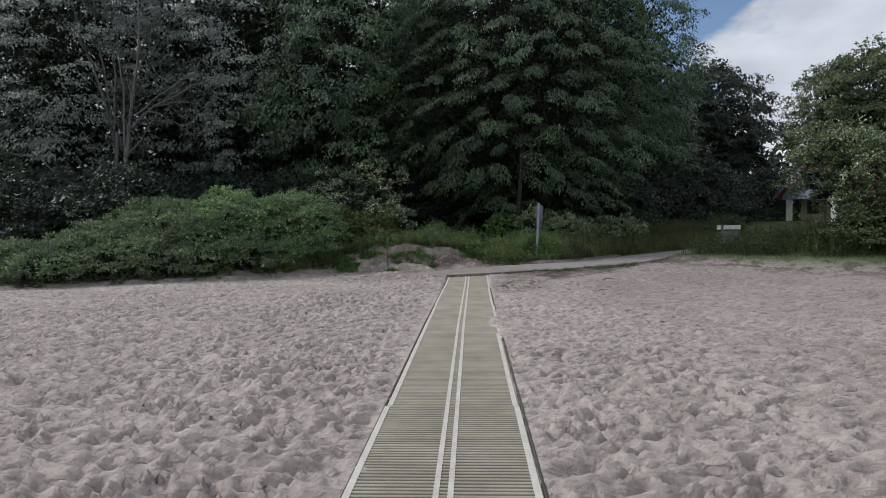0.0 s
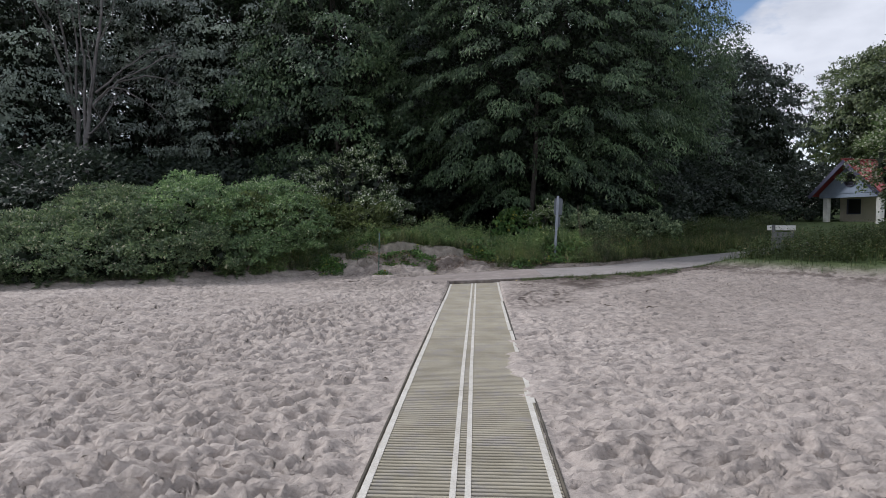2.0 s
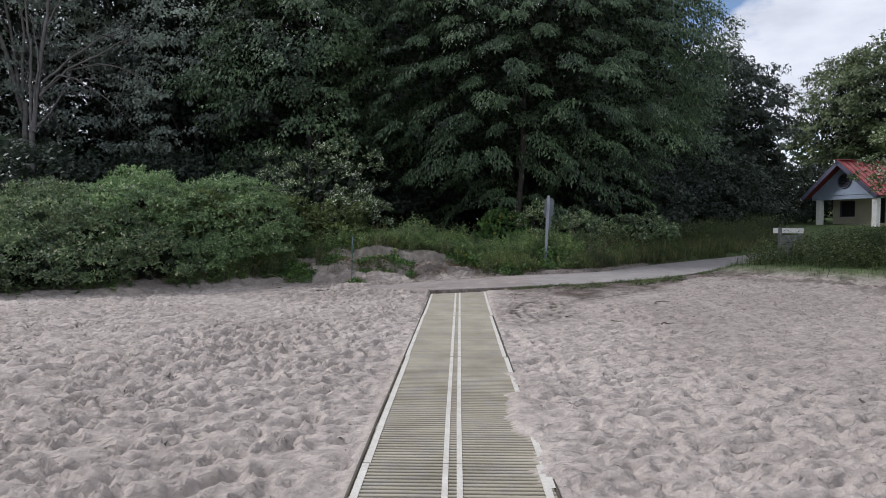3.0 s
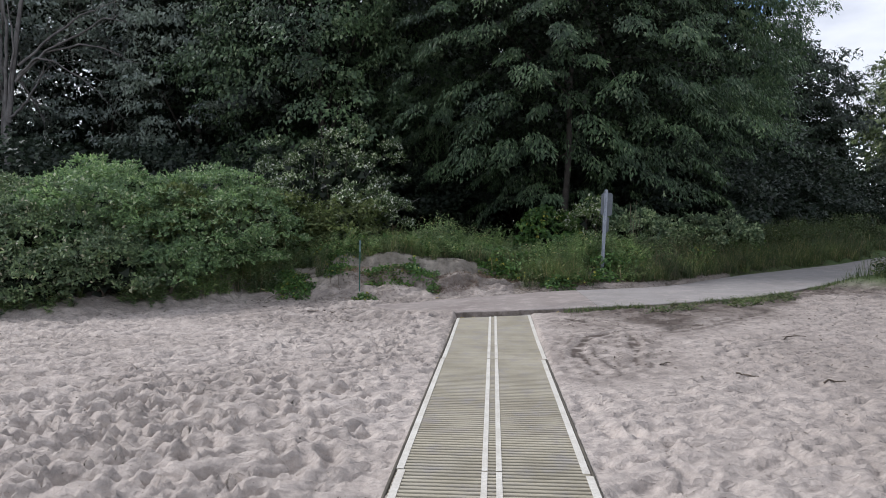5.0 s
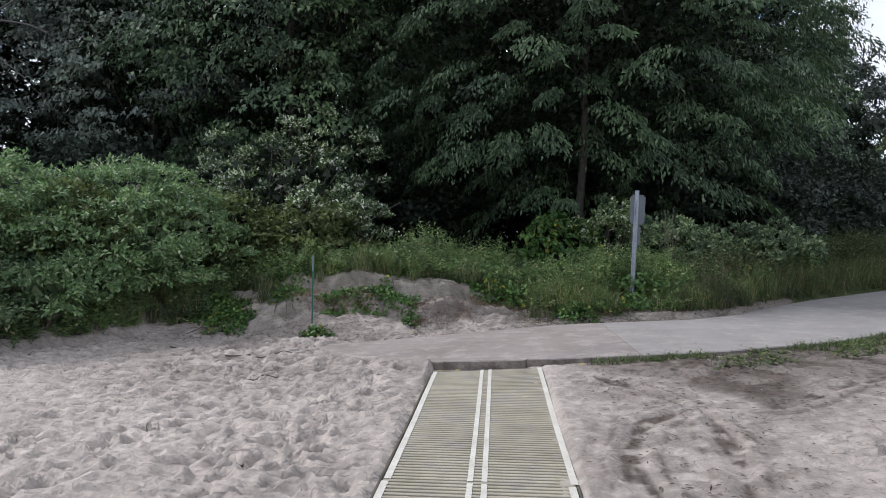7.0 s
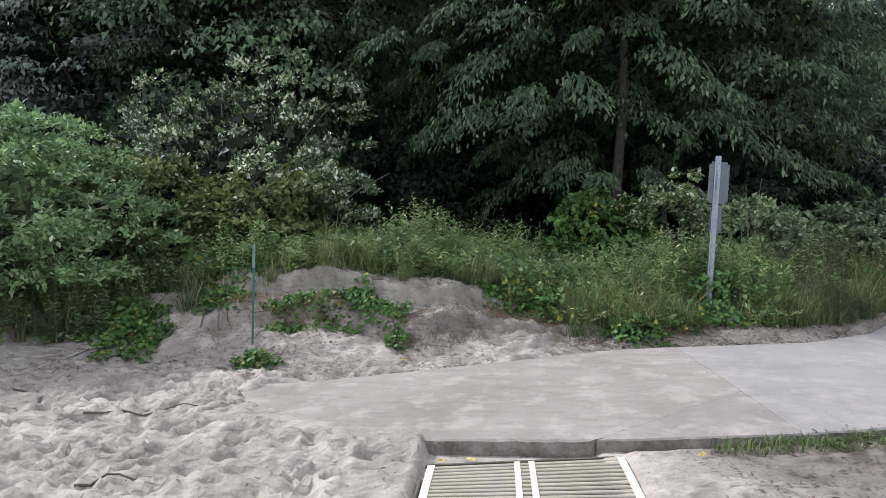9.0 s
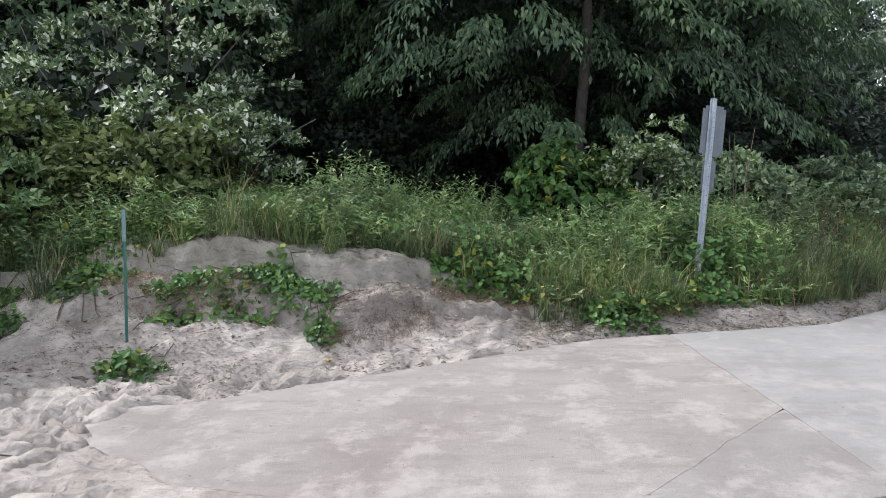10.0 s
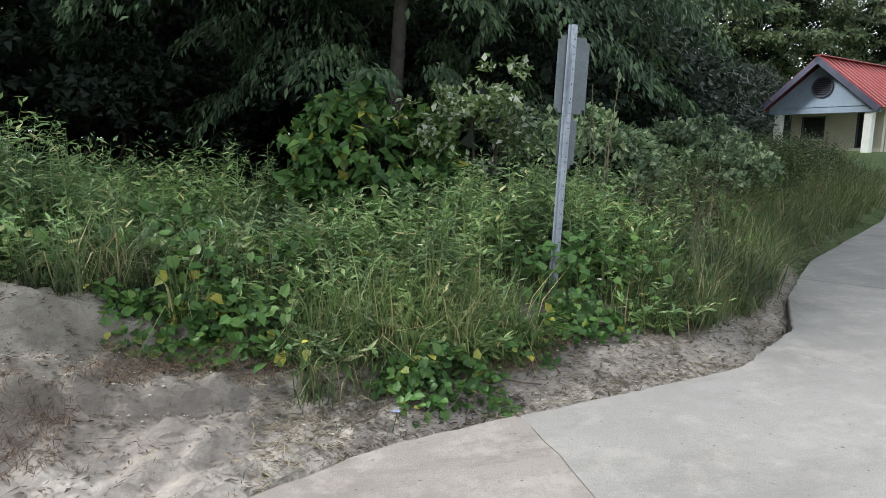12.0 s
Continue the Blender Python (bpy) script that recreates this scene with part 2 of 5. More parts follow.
def sand_mat():
    """Sand, with trodden soil and turf where the attributes say so."""
    m, n, l, b = new_mat("sand_and_soil")
    c = ramp(n, l, noise_fac(n, l, 0.5, 5), [(0.3, (0.36, 0.316, 0.28)), (0.7, (0.462, 0.408, 0.366))])
    c = blend(n, l, "MULTIPLY", 1.0, c, ramp(n, l, noise_fac(n, l, 8, 7, 0.75), [(0.34, (0.7, 0.7, 0.71)), (0.6, (1.14, 1.13, 1.12))]))
    c = blend(n, l, "MULTIPLY", 1.0, c, ramp(n, l, noise_fac(n, l, 400, 2), [(0.35, (0.8, 0.8, 0.8)), (0.65, (1.12, 1.12, 1.12))]))
    speck = ramp(n, l, noise_fac(n, l, 60, 2, 0.5), [(0.70, (0, 0, 0)), (0.74, (1, 1, 1))])
    c = blend(n, l, "MIX", speck, c, (0.12, 0.10, 0.08))
    a = n.new("ShaderNodeAttribute")
    a.attribute_name = "soil"
    soil = ramp(n, l, noise_fac(n, l, 6, 6, 0.7), [(0.3, (0.05, 0.04, 0.035)), (0.7, (0.15, 0.122, 0.105))])
    c = blend(n, l, "MIX", a.outputs["Fac"], c, soil)
    a2 = n.new("ShaderNodeAttribute")
    a2.attribute_name = "turf"
    turf = ramp(n, l, noise_fac(n, l, 3, 7, 0.7), [(0.3, (0.055, 0.078, 0.032)), (0.7, (0.1, 0.135, 0.052))])
    c = blend(n, l, "MIX", a2.outputs["Fac"], c, turf)
    l.new(c, b.inputs["Base Color"])
    b.inputs["Roughness"].default_value = 0.95
    b.inputs["Specular IOR Level"].default_value = 0.15
    # small hollows between the larger prints, and grain
    geo = n.new("ShaderNodeNewGeometry")
    warp = n.new("ShaderNodeTexNoise")
    warp.inputs["Scale"].default_value = 7
    l.new(geo.outputs["Position"], warp.inputs["Vector"])
    addv = n.new("ShaderNodeVectorMath")
    addv.operation = "MULTIPLY_ADD"
    addv.inputs[1].default_value = (0.1, 0.1, 0.1)
    l.new(warp.outputs["Color"], addv.inputs[0])
    slant = n.new("ShaderNodeMapping")
    slant.inputs["Rotation"].default_value, slant.inputs["Scale"].default_value = (0, 0, -0.27), (0.6, 1.35, 1.0)
    l.new(geo.outputs["Position"], slant.inputs["Vector"])
    l.new(slant.outputs[0], addv.inputs[2])
    fine = n.new("ShaderNodeTexNoise")
    fine.inputs["Scale"].default_value, fine.inputs["Detail"].default_value = 13, 1.0
    l.new(addv.outputs[0], fine.inputs["Vector"])
    sub = n.new("ShaderNodeMath")
    sub.operation = "SUBTRACT"
    sub.inputs[1].default_value = 0.5
    l.new(fine.outputs["Fac"], sub.inputs[0])
    fold = n.new("ShaderNodeMath")
    fold.operation = "ABSOLUTE"
    l.new(sub.outputs[0], fold.inputs[0])
    crest = n.new("ShaderNodeMath")
    crest.operation = "MULTIPLY"
    crest.inputs[1].default_value = -2.2
    l.new(fold.outputs[0], crest.inputs[0])
    grain = noise_fac(n, l, 55, 8, 0.75)
    tot = n.new("ShaderNodeMath")
    tot.operation = "MULTIPLY_ADD"
    tot.inputs[1].default_value = 0.4
    l.new(grain, tot.inputs[0])
    l.new(crest.outputs[0], tot.inputs[2])
    bump(n, l, b, tot.outputs[0], 0.9, 0.022)
    return m


SAND = sand_mat()


def concrete_mat(name, dark, mid, light, stain_col, dusty):
    """Worn concrete: broad tone, scuffs, dark blotches and drifted dust."""
    m, n, l, b = new_mat(name)
    o = n.new("ShaderNodeObjectInfo")
    c = ramp(n, l, noise_fac(n, l, 0.9, 8, 0.68), [(0.3, dark), (0.5, mid), (0.7, light)])
    c = blend(n, l, "MULTIPLY", 1.0, c, ramp(n, l, o.outputs["Random"], [(0.0, (0.94, 0.96, 0.98)), (1.0, (1.04, 1.01, 0.99))]))
    c = blend(n, l, "MULTIPLY", 1.0, c, ramp(n, l, noise_fac(n, l, 170, 4), [(0.3, (0.8, 0.8, 0.8)), (0.7, (1.1, 1.1, 1.1))]))
    g = n.new("ShaderNodeNewGeometry")
    mp2 = n.new("ShaderNodeMapping")
    mp2.inputs["Rotation"].default_value, mp2.inputs["Scale"].default_value = (0, 0, 0.5), (1.0, 3.5, 1.0)
    l.new(g.outputs["Position"], mp2.inputs["Vector"])
    scuff = ramp(n, l, noise_fac(n, l, 2.2, 10, 0.75, mp2.outputs[0]), [(0.5, (0, 0, 0)), (0.7, (0.75, 0.75, 0.75))])
    c = blend(n, l, "MIX", scuff, c, stain_col)
    dust = ramp(n, l, noise_fac(n, l, 3.2, 9, 0.75), [(0.5, (0, 0, 0)), (0.62, (dusty, dusty, dusty))])
    c = blend(n, l, "MIX", dust, c, (0.43, 0.375, 0.34))
    dots = ramp(n, l, noise_fac(n, l, 30, 2), [(0.71, (0, 0, 0)), (0.74, (0.8, 0.8, 0.8))])
    c = blend(n, l, "MIX", dots, c, (0.1, 0.09, 0.08))
    l.new(c, b.inputs["Base Color"])
    b.inputs["Roughness"].default_value = 0.88
    bump(n, l, b, noise_fac(n, l, 80, 8, 0.75), 0.5, 0.008)
    return m


CONCRETE = concrete_mat("worn_concrete", (0.1974, 0.1827, 0.1737), (0.2562, 0.2397, 0.2288), (0.294, 0.2771, 0.2657), (0.1974, 0.1776, 0.1634), 0.3)
SANDY_CONCRETE = concrete_mat("sand_dusted_concrete", (0.1978, 0.167, 0.1505), (0.2511, 0.2184, 0.2001), (0.2838, 0.2506, 0.2297), (0.1643, 0.1366, 0.1218), 0.4)
# Slab sides: soil stains, and the upright face's shade put into the colour
SLAB_SIDE = plain_mat("soiled_shaded_concrete", (0.101, 0.084, 0.068), (0.288, 0.252, 0.225), 7, 0.95, relief=0.8, fine=35, dist=0.02)


# ---- mesh helpers ----

def np_mesh(name, verts, *face_sets, smooth=False):
    """A mesh from arrays: vertices (n, 3) and sets of faces (m, corners)."""
    me = bpy.data.meshes.new(name)
    verts = np.asarray(verts, dtype=np.float32)
    me.vertices.add(len(verts))
    me.vertices.foreach_set("co", verts.ravel())
    corners = np.concatenate([np.asarray(f, dtype=np.int32).ravel() for f in face_sets])
    sizes = np.concatenate([np.full(len(f), np.asarray(f).shape[1], dtype=np.int32) for f in face_sets])
    me.loops.add(len(corners))
    me.loops.foreach_set("vertex_index", corners)
    me.polygons.add(len(sizes))
    me.polygons.foreach_set("loop_start", np.concatenate([[0], np.cumsum(sizes)[:-1]]).astype(np.int32))
    me.polygons.foreach_set("use_smooth", np.full(len(sizes), smooth))
    me.update(calc_edges=True)
    return me


def part(name, mesh, material, parent=None, label=""):
    """Links a mesh or bmesh as one object, under a thing or a part."""
    if isinstance(mesh, bmesh.types.BMesh):
        bm, mesh = mesh, bpy.data.meshes.new(name)
        bm.to_mesh(mesh)
        bm.free()
    if not mesh.materials:
        mesh.materials.append(material)
    ob = new(name, mesh)
    if parent is not None:
        ob.parent = parent
    return tagged(ob, label)


def thing(name, m, label, category, group="", kind=""):
    ob = new(name)
    ob.empty_display_size = 0.2
    ob.matrix_world = m
    return tagged(ob, label, category, group, kind)


def box(sx, sy, sz, x=0, y=0, z=0, bevel=0.0, bm=None):
    """A box of that size, its centre at x, y, z, with rounded edges."""
    own = bmesh.new()
    bmesh.ops.create_cube(own, size=1, matrix=Matrix.Translation((x, y, z)) @ Matrix.Diagonal((sx, sy, sz, 1)))
    if bevel:
        bmesh.ops.bevel(own, geom=own.edges[:], offset=bevel, segments=2, affect="EDGES", profile=0.7)
    if bm is None:
        return own
    tmp = bpy.data.meshes.new("tmp")
    own.to_mesh(tmp)
    own.free()
    bm.from_mesh(tmp)
    bpy.data.meshes.remove(tmp)
    return bm


def unit(a):
    return a / np.maximum(np.linalg.norm(a, axis=-1, keepdims=True), 1e-9)


def leaves(base, tip, normal, length, width, far=False):
    """Folded diamond leaves, or three-cornered ones for far foliage: arrays of vertices and faces."""
    tip, side = unit(tip), unit(np.cross(tip, normal))
    up = np.cross(side, tip)
    length, width = np.reshape(length, (-1, 1)), np.reshape(width, (-1, 1))
    if far:
        low = base + tip * length * 0.15
        v = np.stack([low + side * width * 0.6, base + tip * length - up * width * 0.2, low - side * width * 0.6], axis=1).reshape(-1, 3)
        return v, np.arange(len(v)).reshape(-1, 3)
    mid = base + tip * length * 0.42 + up * width * 0.16
    v = np.stack([base, mid + side * width / 2, base + tip * length - up * width * 0.12, mid - side * width / 2], axis=1).reshape(-1, 3)
    return v, np.arange(len(v)).reshape(-1, 4)


def broad_leaves(base, tip, normal, length, width):
    """Heart-shaped leaves of two folded halves."""
    tip, side = unit(tip), unit(np.cross(tip, normal))
    up = np.cross(side, tip)
    length, width = np.reshape(length, (-1, 1)), np.reshape(width, (-1, 1))
    end = base + tip * length - up * width * 0.08
    sh, md = base + tip * length * 0.04 + up * width * 0.05, base + tip * length * 0.5 + up * width * 0.06
    v = np.stack([base + tip * length * 0.06, sh + side * width * 0.4, md + side * width * 0.46, end, md - side * width * 0.46, sh - side * width * 0.4], axis=1).reshape(-1, 3)
    k = np.arange(len(base))[:, None] * 6
    return v, np.concatenate([k + np.array([[0, 1, 2, 3]]), k + np.array([[0, 3, 4, 5]])])


def blades(base, way, height, lean, width):
    """Bent grass blades of two quads each."""
    n = len(base)
    way = unit(way)
    side = np.stack([-way[:, 1], way[:, 0], np.zeros(n)], axis=1)
    height, lean, width = (np.reshape(a, (-1, 1)) for a in (height, lean, width))
    up = np.array([0, 0, 1.0])
    mid = base + up * height * 0.6 + way * lean * 0.3
    top = base + up * height * (1 - 0.25 * lean / np.maximum(height, 0.05)) + way * lean
    v = np.stack([base - side * width / 2, base + side * width / 2, mid - side * width * 0.42, mid + side * width * 0.42, top - side * width * 0.08, top + side * width * 0.08], axis=1).reshape(-1, 3)
    k = np.arange(n)[:, None] * 6
    return v, np.concatenate([k + np.array([[0, 1, 3, 2]]), k + np.array([[2, 3, 5, 4]])])


def joined(*sets):
    """Several (vertices, quads) as one."""
    vs, fs, k = [], [], 0
    for v, f in sets:
        vs.append(v)
        fs.append(f + k)
        k += len(v)
    return np.concatenate(vs), np.concatenate(fs)


def tube(points, radii, sides=6):
    """A tapered tube along points."""
    p = np.asarray(points, float)
    t = unit(np.gradient(p, axis=0))
    ref = np.array([0.31, 0.87, 0.2])
    a = unit(np.cross(t, ref))
    b = np.cross(t, a)
    ang = np.linspace(0, 2 * np.pi, sides, endpoint=False)
    v = p[:, None] + np.reshape(radii, (-1, 1, 1)) * (a[:, None] * np.cos(ang)[None, :, None] + b[:, None] * np.sin(ang)[None, :, None])
    i, j = np.meshgrid(np.arange(len(p) - 1), np.arange(sides), indexing="ij")
    j2 = (j + 1) % sides
    f = np.stack([i * sides + j, i * sides + j2, (i + 1) * sides + j2, (i + 1) * sides + j], axis=-1).reshape(-1, 4)
    return v.reshape(-1, 3), f


def wander(a, b, n, wobble, rng):
    """A line from a to b with a crooked course."""
    s = np.linspace(0, 1, n)[:, None]
    p = np.asarray(a) * (1 - s) + np.asarray(b) * s
    off = np.cumsum(rng.normal(0, wobble, (n, 3)), axis=0)
    return p + (off - s * off[-1]) * 1.0


# ---- the lie of the land ----
PATH_Z = ((-30, -3, 1.6, 5, 9, 14, 30, 60), (-0.09, -0.08, 0.12, 0.22, 0.42, 0.75, 1.3, 2.0))
NEAR_EDGE = ((-2.75, -2.2, -1.6, -0.7, 0.3, 1.55, 2.6, 4.1, 4.8, 6.1, 7.5, 10.0, 14.0, 20.0), (20.35, 19.6, 19.15, 18.93, 18.9, 19.0, 19.22, 19.8, 20.25, 21.3, 22.35, 24.0, 26.5, 30.0))
FAR_EDGE = ((-2.75, -2.0, 0.1, 0.9, 1.9, 3.1, 4.0, 4.7, 6.0, 9.3, 12.5, 18.0), (20.4, 20.45, 21.35, 21.7, 21.85, 22.05, 22.6, 23.4, 24.5, 26.5, 29.0, 33.0))
BANK = ((-60, -14, -12.5, -10, -7.3, -6.3, -5.4, -4.6, -2.7, -1, 0.1, 0.9, 1.9, 3.1, 4.0, 4.7, 6.0, 9.3, 12.5, 18.0, 60),
        (14, 15.5, 16.2, 17.4, 18.6, 19.6, 20.9, 21.2, 21.0, 21.25, 21.4, 21.75, 21.9, 22.1, 22.65, 23.45, 24.55, 26.55, 29.05, 33.05, 40))
CREST = ((-9, -6.5, -5, -4.1, -3.3, -2.3, -1.5, -0.8, -0.2, 0.5, 1.6), (0.5, 0.5, 0.48, 0.56, 0.84, 0.86, 0.73, 0.68, 0.55, 0.47, 0.42))
SCRAPES = (((1.55, 17.1), (1.06, 16.7), (0.84, 16.06), (0.79, 15.63), (0.87, 15.27), (0.92, 14.9)), ((1.66, 17.07), (1.5, 15.96), (1.35, 15.31)), ((1.45, 17.05), (2.19, 17.11), (3.14, 17.8), (3.9, 18.35)), ((1.0, 18.2), (1.3, 17.6), (1.55, 17.1)))
RIGHT_SAND = ((5.6, 6.5, 7.4, 8.6, 10.5, 14, 30), (21.6, 21.2, 20.5, 19.6, 18.6, 17.8, 16.5))


def smooth(a, b, x):
    s = np.clip((x - a) / (b - a), 0, 1)
    return s * s * (3 - 2 * s)


def value_noise(x, y, seed):
    """Smooth noise between -1 and 1, on a unit lattice."""
    g = np.random.default_rng(seed).uniform(-1, 1, (257, 257))
    xi, yi = np.floor(x).astype(int), np.floor(y).astype(int)
    u, v = x - xi, y - yi
    u, v = u * u * (3 - 2 * u), v * v * (3 - 2 * v)
    a, b = g[xi % 256, yi % 256], g[(xi + 1) % 256, yi % 256]
    c, d = g[xi % 256, (yi + 1) % 256], g[(xi + 1) % 256, (yi + 1) % 256]
    return (a * (1 - u) + b * u) * (1 - v) + (c * (1 - u) + d * u) * v


def scraped(x, y):
    """Nearness to the curved scrapes that a machine left in the sand."""
    best = np.full(x.shape, 9.0)
    for line in SCRAPES:
        for (ax, ay), (bx, by) in zip(line[:-1], line[1:]):
            u = np.clip(((x - ax) * (bx - ax) + (y - ay) * (by - ay)) / ((bx - ax) ** 2 + (by - ay) ** 2), 0, 1)
            best = np.minimum(best, np.hypot(x - ax - u * (bx - ax), y - ay - u * (by - ay)))
    return best


def land(x, y):
    """Height of the ground, and how much of it is soil and turf."""
    x, y = np.broadcast_arrays(np.asarray(x, float), np.asarray(y, float))
    pz = np.interp(x, *PATH_Z)
    bank = np.interp(x, *BANK)
    far = np.interp(x, *FAR_EDGE)
    near = np.interp(x, *NEAR_EDGE)
    s = y - bank + 0.18 * value_noise(x * 1.1, y * 1.1, 3)
    # open beach, rising to the walk on the far side
    z = -0.085 + smooth(12 + 4 * smooth(3, 8, x), 19.5 + 2.5 * smooth(3, 8, x), y) * (np.maximum(pz - 0.042 + 0.005 * smooth(1.4, 2.4, x), -0.1) + 0.085) + 0.02 * value_noise(x * 0.35, y * 0.35, 5)
    # the bank: a steep dune face left of the middle, a low verge right of it
    dune = smooth(1.6, 0.3, x) * smooth(-9, -5, x)
    jag = 0.16 * value_noise(x * 0.9, y * 0.5, 14) + 0.05 * value_noise(x * 2.5, y * 2.5, 15) + 0.03 * value_noise(x * 9, y * 9, 22)
    face = (0.24 * smooth(-0.1, 0.65, s) + 0.17 * smooth(0.56, 0.70, s + jag) + 0.17 * smooth(0.7, 1.5, s) + 0.16 * smooth(1.14, 1.30, s + jag * 0.8)) / 0.74
    rise = dune * face * (np.interp(x, *CREST) - np.maximum(z, pz - 0.1)) * (1 + 0.1 * value_noise(x * 1.4 + 9, y * 0.9, 11)) + (1 - dune) * (0.12 * smooth(0, 0.3, s) + 0.3 * smooth(0.3, 1.6, s))
    lumps = dune * smooth(0, 0.6, s) * smooth(3, 1.5, s) * (0.06 * value_noise(x * 2.3, y * 1.6, 12) + 0.035 * value_noise(x * 4, y * 6, 13) + 0.025 * value_noise(x * 8, y * 12, 16) + 0.022 * value_noise(x * 15, y * 15, 20))
    back = np.clip(s - 1.5, 0, None)
    z = np.where(s > -0.2, np.maximum(z, pz - 0.1) * 1.0, z) + rise + lumps + 0.035 * np.minimum(back, 40)
    # verge between beach and walk on the right
    rs = np.where(x > 5.6, smooth(-0.4, 1.0, y - np.interp(x, *RIGHT_SAND)), 0)
    z += rs * smooth(0.1, -0.4, y - near) * 0.15
    # bed of the walk
    on = smooth(-0.07, 0.05, y - near) * smooth(0.2, -0.1, y - far) * smooth(-2.9, -2.4, x)
    z = np.where(on > 0, z * (1 - on) + (pz - 0.13) * on, z)
    lap = smooth(0.05, -0.6, x + 0.3 * value_noise(x * 1.5, y * 1.5, 17)) * smooth(-0.3 - 0.5 * smooth(-0.7, -1.6, x), -0.02, y - near) * smooth(0.35, 0.05, y - near - 0.25 * value_noise(x * 2, y * 2, 18) - 0.12 * smooth(-1.4, -2.4, x)) * smooth(-4.5, -3.0, x)
    lap = np.maximum(lap, smooth(-2.0, -2.5, x + 0.2 * value_noise(x * 2, y * 2, 19)) * smooth(-4.5, -3.0, x) * smooth(-1.0, -0.2, y - near) * (y < far + 0.4))
    z = np.maximum(z, z * (1 - lap) + (pz + 0.022) * lap)
    veg = smooth(0.5, 1.6, s + 0.5 * value_noise(x * 1.7, y * 1.7, 21))
    veg = np.maximum(veg * (1 - 0.75 * dune * smooth(2.2, 1.4, s)), rs)
    d = near - y
    wide = np.interp(x, (0.4, 1.2, 2.2, 3.7, 5.0, 7.0), (0.15, 0.9, 2.1, 1.7, 1.1, 0.7))
    band = smooth(0.0, 0.1, d) * smooth(1.15, 0.55, d / wide + 0.3 * value_noise(x * 1.3, y * 1.3, 38)) * smooth(0.3, 1.3, x) * smooth(8, 6, x)
    foot = smooth(-0.1, 0.25, s) * (1 - dune) * smooth(1.0, 1.8, x) * 0.55
    mottle = smooth(-0.5, 0.35, value_noise(x * 3, y * 3, 31) + 0.7 * value_noise(x * 9, y * 9, 32))
    soil = np.clip(np.maximum(band, foot) * (0.7 + 0.3 * mottle), 0, 1)
    roots = dune * smooth(0.25, 0.5, s) * smooth(1.6, 1.1, s) * smooth(-0.3, 0.45, value_noise(x * 2.4, y * 2.4, 36) + 0.6 * value_noise(x * 7, y * 7, 37))
    soil = np.maximum(soil, np.maximum(0.6 * roots, 0.36 * dune * smooth(-0.4, 0.1, s) * smooth(2.0, 1.5, s) * mottle))
    dirt = smooth(0.8, 4.0, x) * (0.55 + 0.45 * smooth(9, 16, y)) * (0.2 + 0.3 * mottle * smooth(-2.2, -0.3, y - np.interp(x, *RIGHT_SAND)) * smooth(5.0, 6.5, x) * 1.9 + 0.08)
    soil = np.maximum(soil, dirt * smooth(0.3, 0.0, s))
    soil = np.maximum(soil, smooth(0.2, -0.8, x) * smooth(-6, -3.5, x) * smooth(17.0, 18.8, y) * smooth(0.5, 0.0, s) * (0.12 + 0.28 * mottle))
    off = np.abs(scraped(x, y) + 0.05 * value_noise(x * 2.5, y * 2.5, 33))
    torn = 0.35 + 0.65 * smooth(-0.6, 0.1, value_noise(x * 9, y * 9, 34) + 0.7 * value_noise(x * 17, y * 17, 35))
    strand = np.maximum(smooth(0.07, 0.02, off), np.maximum(0.8 * smooth(0.05, 0.01, np.abs(off - 0.17)), 0.6 * smooth(0.05, 0.01, np.abs(off - 0.31))))
    soil = np.maximum(soil, np.maximum(strand, 0.5 * smooth(0.9, 0.2, off)) * torn * smooth(0.05, -0.2, y - near))
    z = z + (0.014 * np.exp(-((off - 0.12) / 0.05) ** 2) - 0.012 * smooth(0.09, 0.02, off)) * smooth(0.0, -0.3, y - near)
    return z, soil, np.clip(veg, 0, 1)


def spaced(bands, lo, hi, growth=1.16):
    """Grid lines: bands of even steps side by side, then wider and wider to the horizon."""
    lines = []
    for a, b, step in bands:
        lines += list(np.arange(a, b - step / 2, step))
    lines.append(bands[-1][1])
    d, q = bands[-1][2], lines[-1]
    while q < hi:
        d *= growth
        q += d
        lines.append(q)
    d, q, left = bands[0][2], lines[0], []
    while q > lo:
        d *= growth
        q -= d
        left.append(q)
    return np.array(left[::-1] + lines)


GRID = 0.03
GROUND = []


def surface(x, y):
    """Height of the finished ground, prints and all."""
    gx, gy, z = GROUND
    x, y = np.broadcast_arrays(np.asarray(x, float), np.asarray(y, float))
    j, i = np.clip(np.searchsorted(gx, x) - 1, 0, len(gx) - 2), np.clip(np.searchsorted(gy, y) - 1, 0, len(gy) - 2)
    u, v = (x - gx[j]) / (gx[j + 1] - gx[j]), (y - gy[i]) / (gy[i + 1] - gy[i])
    return (z[i, j] * (1 - u) + z[i, j + 1] * u) * (1 - v) + (z[i + 1, j] * (1 - u) + z[i + 1, j + 1] * u) * v


